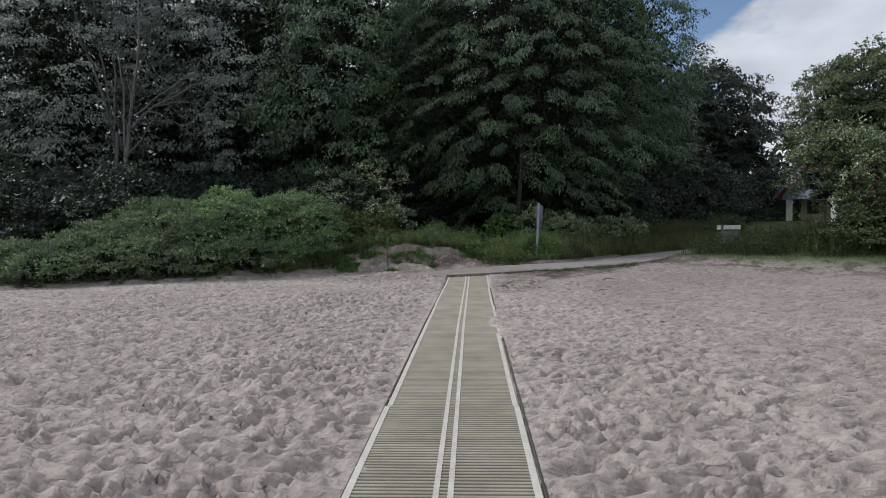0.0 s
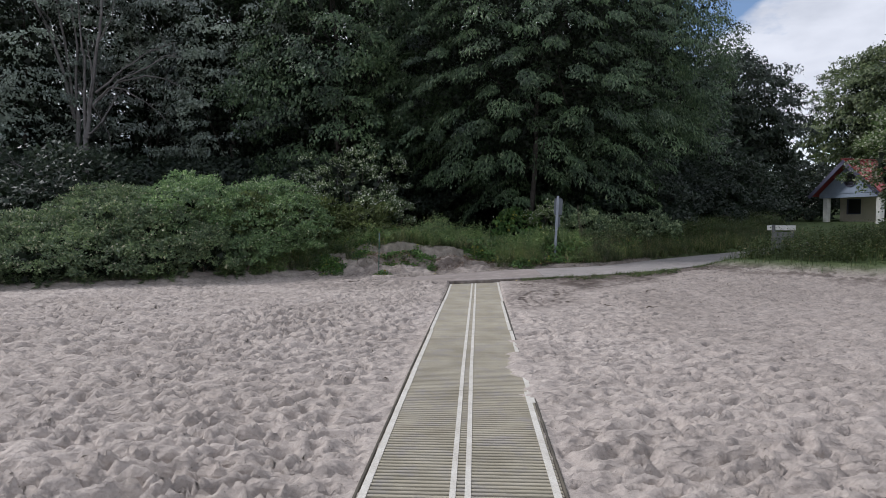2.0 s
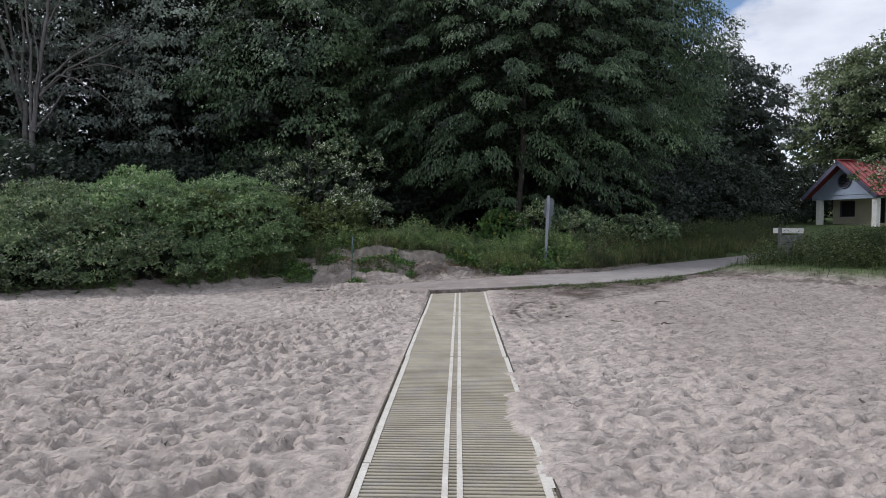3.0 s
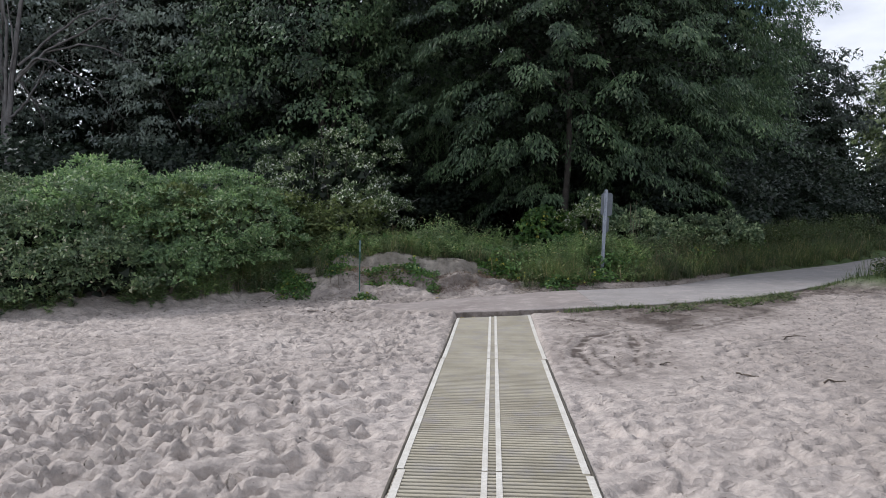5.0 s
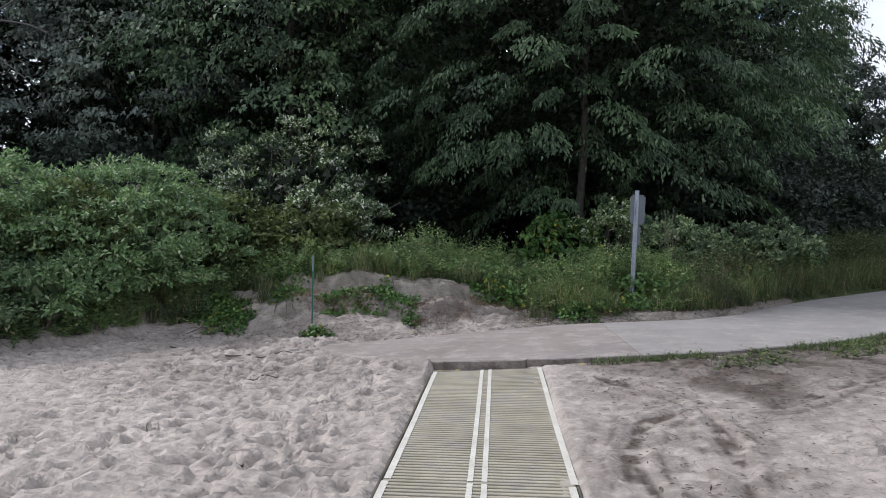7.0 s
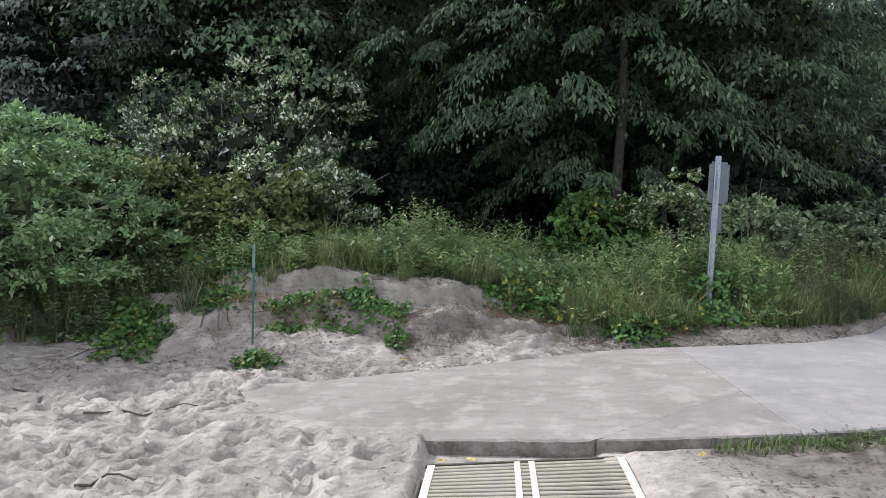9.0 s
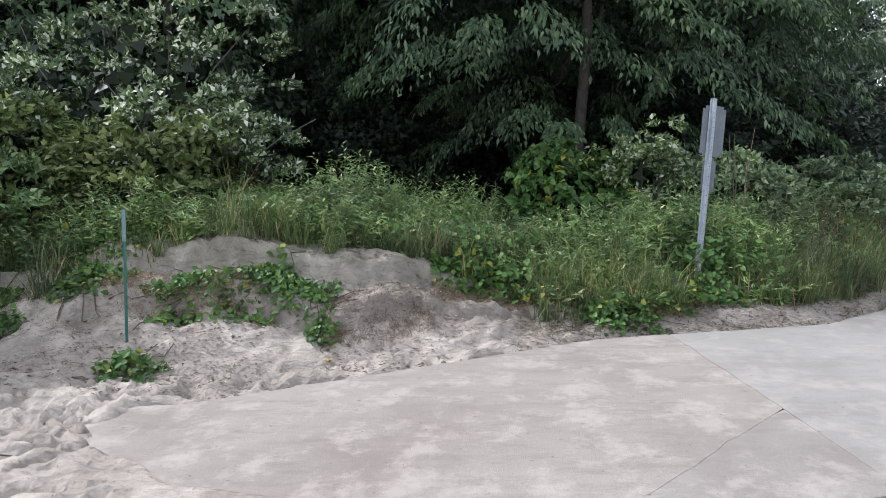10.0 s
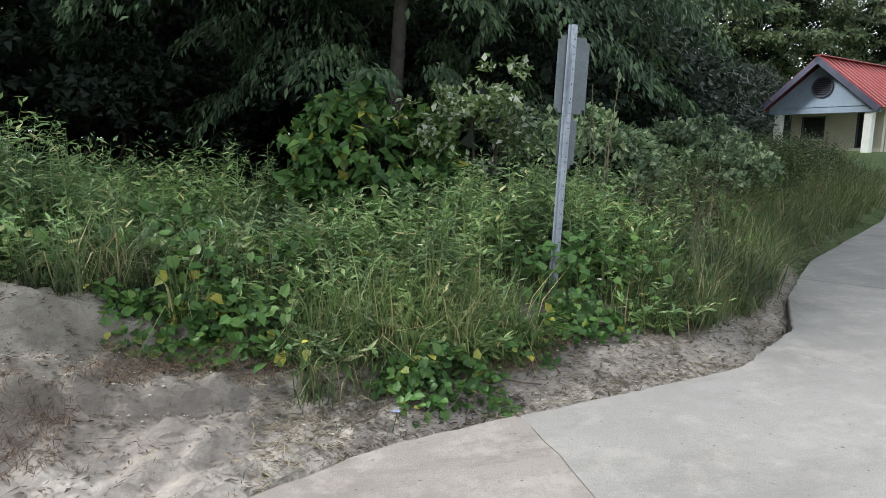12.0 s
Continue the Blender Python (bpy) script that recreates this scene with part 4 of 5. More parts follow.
# ---- trees and shrubs ----
def twigs(centres, outward, length, spread, count, leaf_len, rng, droop=0.5, aspect=0.5, hang=0.5, far=False):
    """Leaves set along short drooping twigs."""
    n = len(centres)
    d = unit(outward + rng.normal(0, 0.3, (n, 3)) + np.array([0, 0, -droop * 0.5]))
    lens = length * rng.uniform(0.6, 1.3, n)
    c, dd, ll = np.repeat(centres, count, 0), np.repeat(d, count, 0), np.repeat(lens, count)[:, None]
    u = rng.uniform(0, 1, (n * count, 1))
    lat = rng.normal(0, 1, (n * count, 3)) * spread * np.array([1, 1, 0.5])
    p = c + dd * (u - 0.2) * ll + lat - np.array([0, 0, 1.0]) * (u ** 2) * ll * droop * 0.6
    tip = unit(dd * 0.5 + rng.normal(0, 0.4, (n * count, 3)) + np.array([0, 0, -hang]))
    nor = unit(np.repeat(outward, count, 0) + rng.normal(0, 0.35, (n * count, 3)) + np.array([0, 0, 0.7]))
    L = leaf_len * rng.uniform(0.6, 1.25, n * count)
    return leaves(p, tip, nor, L, L * aspect * rng.uniform(0.8, 1.2, n * count), far)


def crown_points(n, radii, rng, bottom=-0.8, lump=0.18, inner=0.2, lumps=9):
    """Places over an uneven, lobed crown, and the outward way at each."""
    d = unit(rng.normal(0, 1, (int(n * 2.2) + 20, 3)))
    d = d[d[:, 2] > bottom][:n]
    lobes = unit(rng.normal(0, 1, (lumps * 3, 3)))
    near = np.max(d @ lobes.T, axis=1)
    r = 1 - lump * 2.0 * (1 - smooth(0.78, 0.99, near)) + rng.normal(0, lump * 0.4, len(d))
    r = np.where(rng.uniform(0, 1, len(d)) < inner, r * rng.uniform(0.5, 0.9, len(d)), r)
    return d * r[:, None] * np.array(radii), unit(d / np.array(radii))


def boughs(centres, outward, size, rng, per=12, count=11, leaf=0.14, droop=0.6, aspect=0.5, hang=0.6, flat=0.55, far=False):
    """Domed leafy bough ends: each a fan of drooping twigs, open underneath."""
    n = len(centres)
    s = size * rng.uniform(0.6, 1.35, n)
    o = np.repeat(unit(outward * np.array([1, 1, 0.7]) + np.array([0, 0, 0.25])), per, 0)
    d = unit(rng.normal(0, 1, (n * per, 3)) * 0.75 + o)
    d[:, 2] = np.abs(d[:, 2]) * 0.9 - 0.15
    c = np.repeat(centres, per, 0) + d * np.repeat(s, per)[:, None] * np.array([1, 1, flat])
    return twigs(c, unit(d * np.array([1, 1, 0.5]) + o * 0.4), size * 0.6, size * 0.14, count, leaf, rng, droop, aspect, hang, far)


def sprays(centres, outward, size, rng, count=260, leaf=0.16, aspect=0.38):
    """Arching bough ends: a drooping spine spread like an umbrella, its leaves hanging in rows."""
    n = len(centres)
    s = np.repeat(size * rng.uniform(0.65, 1.35, n), count)[:, None]
    o = unit(outward * np.array([1, 1, 0.15]) + rng.normal(0, 0.3, (n, 3)) * np.array([1, 1, 0.3]))
    side = unit(np.cross(o, np.array([0, 0, 1.0])))
    o, side, c = (np.repeat(a, count, 0) for a in (o, side, centres))
    u = rng.uniform(0, 1, (n * count, 1))
    twig = np.round(rng.uniform(-1, 1, (n * count, 1)) * 5) / 5 + rng.normal(0, 0.05, (n * count, 1))
    w = twig * (0.62 - 0.3 * np.abs(u - 0.45))
    p = c + o * (u - 0.4) * 1.5 * s + side * w * s + np.array([0, 0, 1.0]) * s * (0.25 - 0.75 * u ** 2 - 0.75 * w ** 2)
    p += rng.normal(0, 0.05, p.shape) * s - np.array([0, 0, 1.0]) * rng.exponential(0.09, (n * count, 1)) * s
    tip = unit(o * 0.45 + side * np.sign(w) * 0.35 + rng.normal(0, 0.28, p.shape) + np.array([0, 0, -0.75]))
    nor = unit(o * 0.6 + rng.normal(0, 0.3, p.shape) + np.array([0, 0, 0.8]))
    L = leaf * rng.uniform(0.65, 1.25, n * count)
    return leaves(p, tip, nor, L, L * aspect * rng.uniform(0.8, 1.2, n * count))


def set_apart(points, ways, gap):
    """Those points that keep their distance from one another."""
    kept = []
    for k, p in enumerate(points):
        if not kept or np.min(np.linalg.norm(points[kept] - p, axis=1)) > gap:
            kept.append(k)
    return points[kept], ways[kept]


def make_limbs(tree, radius, crown_c, radii, count, rng, lean, bark):
    """A tapered trunk with crooked limbs reaching into the crown."""
    top = np.array([lean[0], lean[1], crown_c[2] + radii[2] * 0.6])
    stem = wander((0, 0, -0.3), top, 9, 0.05, rng)
    part("trunk", np_mesh("trunk", *tube(stem, np.linspace(radius, radius * 0.25, 9) * np.array([1.3] + [1] * 8), 8), smooth=True), bark, tree)
    for _ in range(count):
        d = unit(rng.normal(0, 1, 3) * np.array([1, 1, 0.4]) + np.array([0, 0, 0.2]))
        p = wander(stem[rng.integers(2, 8)], np.array(crown_c) + d * np.array(radii) * 0.85, 6, 0.12, rng)
        part("limb", np_mesh("limb", *tube(p, np.linspace(radius * 0.36, radius * 0.05, 6), 5), smooth=True), bark, tree)


def make_tree(name, loc, height, radii, seed, material, label, n_boughs=420, size=0.85, leaf=0.14, radius=0.2, droop=0.6, inner=0.15, bottom=-0.9, group="trees at the wood's edge", lean=(0, 0), per=12, count=11, fill=2600, aspect=0.5, lump=0.2, far=True):
    rng = np.random.default_rng(seed)
    t = thing(name, pose(loc[0], loc[1], ground_z(loc[0], loc[1])), label, "tree", group)
    cz = height - radii[2]
    make_limbs(t, radius, (lean[0], lean[1], cz), radii, 8, rng, lean, BARK)
    c, o = crown_points(n_boughs, radii, rng, bottom, lump, inner)
    mid = np.array([lean[0], lean[1], cz])
    part("crown", np_mesh("crown", *boughs(c + mid, o, size, rng, per, count, leaf, droop, aspect, far=far)), material, t)
    # inner leaves that close the crown, its inside shade put into their colour
    d = unit(rng.normal(0, 1, (fill, 3)))
    p = d * np.array(radii) * (rng.uniform(0.1, 0.82, (fill, 1)) ** 0.6) * np.array([1, 1, 0.95]) + mid
    L = rng.uniform(0.2, 0.34, fill)
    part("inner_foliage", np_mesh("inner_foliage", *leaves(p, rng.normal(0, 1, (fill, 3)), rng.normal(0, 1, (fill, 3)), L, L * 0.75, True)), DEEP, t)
    return t


def make_shrub(name, loc, radii, seed, material, label, n_boughs=150, size=0.32, leaf=0.085, droop=0.1, category="shrub", group="", aspect=0.6, stems=7, hang=0.0, cz=None, bare=0, per=9, count=11, fill=500, fill_mat=None, lump=0.14, far=False):
    rng = np.random.default_rng(seed)
    s = thing(name, pose(loc[0], loc[1], ground_z(loc[0], loc[1])), label, category, group)
    cz = radii[2] * 0.6 if cz is None else cz
    for k in range(stems + bare):
        a = np.array([rng.normal(0, radii[0] * 0.2), rng.normal(0, radii[1] * 0.2), -0.1])
        d = unit(rng.normal(0, 1, 3) * np.array([1, 1, 0.5]) + np.array([0, 0, 0.7]))
        reach = 0.9 if k < stems else rng.uniform(1.0, 1.18)
        p = wander(a, np.array([0, 0, cz]) + d * np.array(radii) * reach, 7, 0.05, rng)
        part("stem", np_mesh("stem", *tube(p, np.linspace(0.03, 0.005, 7), 5), smooth=True), TWIG if k < stems else DEADWOOD, s)
    c, o = crown_points(n_boughs, radii, rng, -0.7, lump, 0.15)
    c = c + np.array([0, 0, cz])
    keep = c[:, 2] > 0.1
    part("foliage", np_mesh("foliage", *boughs(c[keep], o[keep], size, rng, per, count, leaf, droop, aspect, hang, 0.7, far)), material, s)
    if fill:
        d = unit(rng.normal(0, 1, (fill, 3)))
        p = d * np.array(radii) * (rng.uniform(0.1, 0.8, (fill, 1)) ** 0.6) + np.array([0, 0, cz])
        p = p[p[:, 2] > 0.05]
        L = rng.uniform(0.14, 0.26, len(p))
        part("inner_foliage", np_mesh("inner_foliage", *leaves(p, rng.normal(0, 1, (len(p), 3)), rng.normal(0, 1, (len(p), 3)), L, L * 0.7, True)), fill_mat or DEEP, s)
    return s


def make_maple(loc, seed, lean, radii, height):
    """The great tree: arching boughs one above another with dark hollows between."""
    rng = np.random.default_rng(seed)
    t = thing("maple_tree", pose(loc[0], loc[1], ground_z(*loc)), "tall dense dark-green broadleaf tree with boughs drooping to the weeds", "tree", "trees at the wood's edge")
    mid = np.array([lean[0], lean[1], height - radii[2]])
    make_limbs(t, 0.11, tuple(mid), radii, 16, rng, lean, BARK)
    c, o = crown_points(3000, radii, rng, -0.97, 0.16, 0.3)
    c, o = set_apart(c, o, 0.9)
    c = c + mid
    low = c[:, 2] > 1.2
    part("crown", np_mesh("crown", *sprays(c[low], o[low], 0.66, rng, 210, 0.14)), MAPLE, t)
    # leaves of darkened colour stand for shade in the hollows between boughs
    n = 26000
    p = unit(rng.normal(0, 1, (n, 3))) * np.array(radii) * (rng.uniform(0.1, 0.7, (n, 1)) ** 0.6) + mid
    L = rng.uniform(0.12, 0.2, n)
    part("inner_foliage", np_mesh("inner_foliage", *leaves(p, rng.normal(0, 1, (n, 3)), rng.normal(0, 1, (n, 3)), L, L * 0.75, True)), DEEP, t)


def build_woods():
    # the great maple in the middle, its boughs hanging to the weeds
    make_maple((1.95, 27.4), 11, (0.7, 1.7), (6.4, 4.9, 7.4), 16.0)
    a = make_tree("broadleaf_tree", (-6.0, 30.0), 15.0, (3.9, 3.3, 6.6), 21, MAPLE, "tall dark-green broadleaf tree at the wood's edge", 420, 0.85, 0.16, 0.2)
    b = make_tree("broadleaf_tree", (-11.0, 31.5), 15.5, (3.8, 3.3, 6.6), 22, GREYWOOD, "tall shaded woodland tree with thin greyish foliage", 330, 0.8, 0.15, 0.17, droop=0.4, fill=5500)
    c = make_tree("broadleaf_tree", (21.0, 58.0), 12.4, (5.0, 5.0, 5.6), 23, WOODS, "dark grey-green broad tree far behind the lawn", 280, 1.15, 0.32, 0.28, droop=0.3, fill=9000)
    d = make_tree("broadleaf_tree", (40.0, 66.0), 15.0, (6.6, 5.5, 6.8), 24, OLIVE, "broad olive-green tree far behind the shelter", 400, 1.2, 0.34, 0.3, droop=0.3, fill=11000)
    wood = ((a, -8.6, 34.5, 40), (b, -15.5, 33.0, 80), (b, -19.5, 30.0, 150), (a, -24.5, 33.0, 200), (b, -2.6, 35.0, 210), (a, 8.5, 36.5, 30),
            (a, 4.5, 39.0, 300), (c, -14.0, 42.0, 120), (c, -3.0, 44.0, 250), (c, 10.5, 48.0, 190), (c, 5.5, 50.0, 20), (d, 52.0, 62.0, 70), (c, 15.5, 62.0, 130))
    for ob, x, y, yaw in wood:
        copy_thing(ob, pose(x, y, ground_z(x, y), 0, 0, yaw))
    # the wood beyond, closing the view
    rng = np.random.default_rng(41)
    n = 26000
    x = rng.uniform(-85, 95, n)
    top = 11 + 2.5 * value_noise(x * 0.16, x * 0 + 3, 81) + 1.0 * value_noise(x * 0.6, x * 0 + 7, 82) - 4.0 * smooth(14, 20, x) * smooth(30, 24, x)
    u = rng.uniform(0, 1, n) ** 0.8
    y = 72 + 6 * u + 2.5 * value_noise(x * 0.3, u * 9, 83) + 0.004 * x ** 2
    p = np.stack([x, y, 1.2 + u * top], 1)
    L = rng.uniform(0.5, 0.9, n)
    tagged(part("far_woods", np_mesh("far_woods", *leaves(p, rng.normal(0, 1, (n, 3)) + np.array([0, 0, -0.5]), rng.normal(0, 0.6, (n, 3)) + np.array([0, -1, 0.6]), L, L * 0.7, True)), WOODS), "dark distant woodland closing the view behind the lawn", "woods", kind="stuff")


def bare_tree(name, x, y, label, trunk, limbs, seed, twiggy=9, group=""):
    """A leafless tree: limbs as (thickness, places), each place (x, z) in the tree's own plane."""
    rng = np.random.default_rng(seed)
    z0 = ground_z(x, y)
    t = thing(name, pose(x, y, z0), label, "tree", group)

    def course(places, deep):
        q = np.array(places, float)
        k = np.linspace(0, len(q) - 1, 4 * len(q))
        px, pz = np.interp(k, np.arange(len(q)), q[:, 0]), np.interp(k, np.arange(len(q)), q[:, 1])
        py = np.linspace(0, deep, len(k))
        return np.stack([px, py, pz - z0], 1) + np.cumsum(rng.normal(0, 0.018, (len(k), 3)), 0)
    if trunk:
        p = course(trunk[1], 0.0)
        part("trunk", np_mesh("trunk", *tube(p, np.linspace(trunk[0], trunk[0] * 0.7, len(p)), 8), smooth=True), DEADWOOD, t)
    for r, places in limbs:
        p = course(places, rng.normal(-0.3, 0.5))
        limb = part("limb", np_mesh("limb", *tube(p, np.linspace(r, r * 0.25, len(p)), 6), smooth=True), DEADWOOD, t)
        way = unit(p[-1] - p[0])
        pieces = []
        for _ in range(twiggy):
            k = rng.integers(len(p) // 3, len(p))
            e = p[k] + (way * rng.uniform(0.2, 0.8) + rng.normal(0, 0.45, 3)) * rng.uniform(0.5, 1.3)
            pieces.append(tube(wander(p[k], e, 5, 0.05, rng), np.linspace(r * 0.22, 0.004, 5), 4))
        tagged(part("twig", np_mesh("twig", *joined(*pieces), smooth=True), DEADWOOD, limb), kind="stuff")
    return t


def build_dead_trees():
    bare_tree("dead_tree", -15.0, 27.2, "bare grey dead tree with forked leafless limbs", (0.13, ((0.05, 0.5), (-0.1, 3.1), (-0.03, 4.9))),
              ((0.085, ((-0.05, 4.7), (0.2, 6.4), (0.5, 8.2), (0.65, 9.5), (0.7, 11.5), (0.6, 13.4))), (0.07, ((-0.1, 4.4), (-0.2, 6.0), (-0.25, 7.6), (-0.5, 9.4), (-0.75, 11.8))),
               (0.05, ((0.0, 4.9), (0.12, 6.2), (0.18, 7.3), (0.05, 8.6))), (0.05, ((0.35, 6.4), (1.3, 7.2), (2.4, 7.9), (3.6, 8.3))), (0.05, ((0.25, 5.9), (1.2, 6.8), (2.2, 7.2), (3.2, 7.7), (3.9, 7.6))),
               (0.045, ((0.3, 6.1), (0.9, 6.6), (1.5, 6.5), (2.4, 6.0), (3.0, 5.4))), (0.045, ((0.0, 4.8), (0.6, 5.3), (1.0, 6.0), (1.25, 6.5))), (0.035, ((1.2, 6.8), (2.2, 7.1), (3.0, 6.9), (3.4, 6.6))), (0.03, ((0.55, 8.4), (1.2, 9.3), (1.5, 10.4)))), 31)
    bare_tree("dead_tree", -16.3, 28.6, "bare grey tree of several slender leaning stems", (0.12, ((0.1, 0.5), (0.0, 3.5), (-0.1, 6.0))),
              ((0.08, ((-0.1, 5.6), (-0.5, 8.0), (-1.1, 10.0), (-1.4, 13.5))), (0.07, ((-0.1, 5.8), (-0.3, 8.4), (-0.6, 10.8), (-0.5, 14.0))), (0.06, ((-0.1, 6.0), (0.2, 8.5), (-0.1, 11.0), (-0.3, 13.5))),
               (0.05, ((-0.6, 8.6), (-1.6, 10.4), (-2.8, 12.4))), (0.05, ((0.0, 7.0), (0.5, 6.2), (0.8, 5.2))), (0.045, ((-1.0, 9.6), (-2.2, 10.8), (-3.4, 11.4)))), 32)
    bare_tree("dead_branches", -17.5, 25.6, "low arching dead branches tangled above the thicket", None,
              ((0.05, ((2.6, 1.2), (1.9, 3.0), (0.6, 3.6), (-0.8, 3.2))), (0.05, ((1.8, 1.2), (0.8, 3.4), (-0.4, 4.4), (-1.9, 4.6))), (0.045, ((0.6, 1.2), (-0.6, 3.2), (-2.0, 4.2), (-3.4, 4.9))),
               (0.04, ((-1.0, 1.2), (-1.8, 3.6), (-2.8, 4.9), (-4.0, 5.0))), (0.04, ((2.4, 1.2), (2.6, 2.8), (3.0, 3.3), (3.5, 2.6))), (0.04, ((-2.2, 1.2), (-2.6, 3.4), (-3.6, 4.2), (-4.8, 4.3))), (0.04, ((2.2, 1.2), (1.4, 2.4), (0.2, 2.8), (-1.0, 2.4)))), 33, 14)


def build_shrubs():
    g = "thicket on the dune"
    lab = "dense rounded mid-green thicket of leafy shrubs on the dune"
    for k, (x, y, r) in enumerate(((-11.4, 19.2, (1.5, 1.3, 0.75)), (-9.8, 20.4, (1.7, 1.6, 1.15)), (-8.1, 21.2, (1.8, 1.6, 1.35)), (-6.4, 22.4, (1.6, 1.5, 1.25)), (-8.4, 19.7, (1.5, 0.9, 0.75)), (-12.8, 18.3, (1.3, 1.2, 0.45)), (-6.6, 21.0, (1.0, 0.8, 0.8)), (-9.9, 18.6, (1.3, 0.8, 0.55)), (-11, 22, (2, 1.5, 1.2)), (-14.6, 18.6, (1.7, 1.5, 0.4)), (-7.3, 19.6, (0.8, 0.55, 0.5)), (-8.3, 19.0, (0.8, 0.5, 0.45)), (-9.4, 18.35, (0.9, 0.55, 0.45)), (-10.6, 17.8, (0.9, 0.6, 0.45)), (-6.6, 20.3, (0.7, 0.5, 0.5)), (-11.8, 17.2, (0.9, 0.6, 0.4)))):
        # shrubs at the dune end take the leaf colour lightened for sun
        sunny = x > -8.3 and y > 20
        make_shrub("thicket_shrub", (x, y), r, 60 + k, LIT_THICKET if sunny else THICKET, "yellow-green leafy thicket shrub, sunlight put into its leaf colour" if sunny else lab, int(50 * r[0] * (r[1] + r[2])), 0.27, 0.082, group=g, hang=-0.05, per=11, count=12, aspect=0.5, fill_mat=THICKET if sunny else None)
    make_shrub("silverleaf_shrub", (-4.3, 25.0), (2.15, 1.4, 1.75), 71, SILVER, "tall loose shrub with pale silvery leaves beside the dune", 210, 0.25, 0.08, bare=10, cz=1.25, per=10, count=11, fill=900, lump=0.3, hang=-0.2)
    make_shrub("mixed_shrub", (-5.6, 24.0), (1.3, 1.0, 1.1), 75, YELLOWISH, "yellowish-green leafy shrub below the silvery one", 150, 0.3, 0.1, fill=500)
    make_shrub("mixed_shrub", (-7.0, 21.4), (1.0, 0.8, 1.0), 78, YELLOWISH, "yellowish-green leafy shrub at the edge of the thicket", 95, 0.3, 0.1, fill=250)
    make_shrub("mixed_shrub", (-3.6, 23.9), (0.9, 0.6, 0.8), 77, YELLOWISH, "yellowish-green leafy shrub at the dune's back", 80, 0.28, 0.1, fill=250)
    make_shrub("silverleaf_shrub", (12.75, 21.6), (1.85, 1.4, 1.5), 72, BANKSILVER, "big silvery shrub with bare tangled branches on the bank", 300, 0.3, 0.09, bare=14, fill=800, lump=0.28, cz=2.35)
    bare_tree("dead_branches", 14.6, 21.0, "bare grey-brown branches arching out of the bank shrub", None,
              ((0.05, ((0.9, 0.6), (0.5, 2.0), (-0.6, 2.9), (-2.2, 2.6))), (0.05, ((1.0, 0.6), (0.9, 2.4), (-0.3, 3.6), (-1.7, 3.5))), (0.045, ((0.6, 0.6), (0.1, 1.8), (-1.0, 2.3), (-2.6, 2.1))), (0.045, ((1.4, 0.6), (1.6, 2.6), (0.6, 3.9), (-0.6, 4.1))), (0.04, ((0.4, 1.9), (-0.8, 2.4), (-1.8, 3.0), (-2.4, 3.0)))), 34, 10)
    make_shrub("dark_bank_shrub", (13.8, 20.5), (2.5, 1.5, 1.15), 76, OLIVE, "dark green leafy shrub on the bank above the sand", 230, 0.34, 0.1, fill=900)
    make_shrub("viney_bush", (1.36, 24.9), (0.55, 0.45, 0.8), 73, VINE, "rounded bright green bush among the weeds", 46, 0.26, 0.13, aspect=0.8, fill=160, hang=0.3)
    make_shrub("silverleaf_shrub", (2.22, 24.9), (0.5, 0.45, 1.1), 74, PALE, "slim pale-leaved shrub beside the sign post", 44, 0.22, 0.075, aspect=0.65, fill=80, lump=0.3)
    for k, (x, y) in enumerate(((3.8, 25.6), (5.0, 26.2), (6.3, 27.0))):
        make_shrub("grey_leaved_shrub", (x, y), (0.85, 0.6, 0.62), 80 + k, GREYGREEN, "low grey-green shrub behind the tall weeds", 90, 0.22, 0.095, group="low grey shrubs", aspect=0.65, fill=200)
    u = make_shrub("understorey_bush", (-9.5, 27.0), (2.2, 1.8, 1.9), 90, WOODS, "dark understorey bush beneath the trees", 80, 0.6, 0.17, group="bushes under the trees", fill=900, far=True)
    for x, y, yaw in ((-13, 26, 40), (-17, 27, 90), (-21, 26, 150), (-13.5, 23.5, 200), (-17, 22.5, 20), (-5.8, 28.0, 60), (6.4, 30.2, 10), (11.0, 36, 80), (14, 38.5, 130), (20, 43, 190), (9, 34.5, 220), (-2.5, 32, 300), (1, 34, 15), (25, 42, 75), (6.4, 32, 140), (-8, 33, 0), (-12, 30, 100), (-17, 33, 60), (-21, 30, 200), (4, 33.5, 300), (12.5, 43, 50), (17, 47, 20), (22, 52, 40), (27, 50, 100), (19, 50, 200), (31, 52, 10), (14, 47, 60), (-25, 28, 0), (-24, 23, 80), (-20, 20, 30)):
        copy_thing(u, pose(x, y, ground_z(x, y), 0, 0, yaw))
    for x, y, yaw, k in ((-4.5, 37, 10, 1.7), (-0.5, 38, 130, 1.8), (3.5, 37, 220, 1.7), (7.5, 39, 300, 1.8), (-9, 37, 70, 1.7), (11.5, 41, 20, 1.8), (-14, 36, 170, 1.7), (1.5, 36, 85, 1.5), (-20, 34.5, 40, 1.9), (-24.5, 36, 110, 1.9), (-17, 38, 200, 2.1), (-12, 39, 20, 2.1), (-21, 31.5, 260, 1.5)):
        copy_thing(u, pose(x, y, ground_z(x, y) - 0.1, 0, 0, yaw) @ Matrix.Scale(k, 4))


build_woods()
build_dead_trees()
build_shrubs()


# ---- weeds, grass and litter ----
def scatter(n, x0, x1, y0, y1, rng, keep):
    x, y = rng.uniform(x0, x1, n), rng.uniform(y0, y1, n)
    k = keep(x, y)
    x, y = x[k], y[k]
    return np.stack([x, y, surface(x, y)], axis=1)


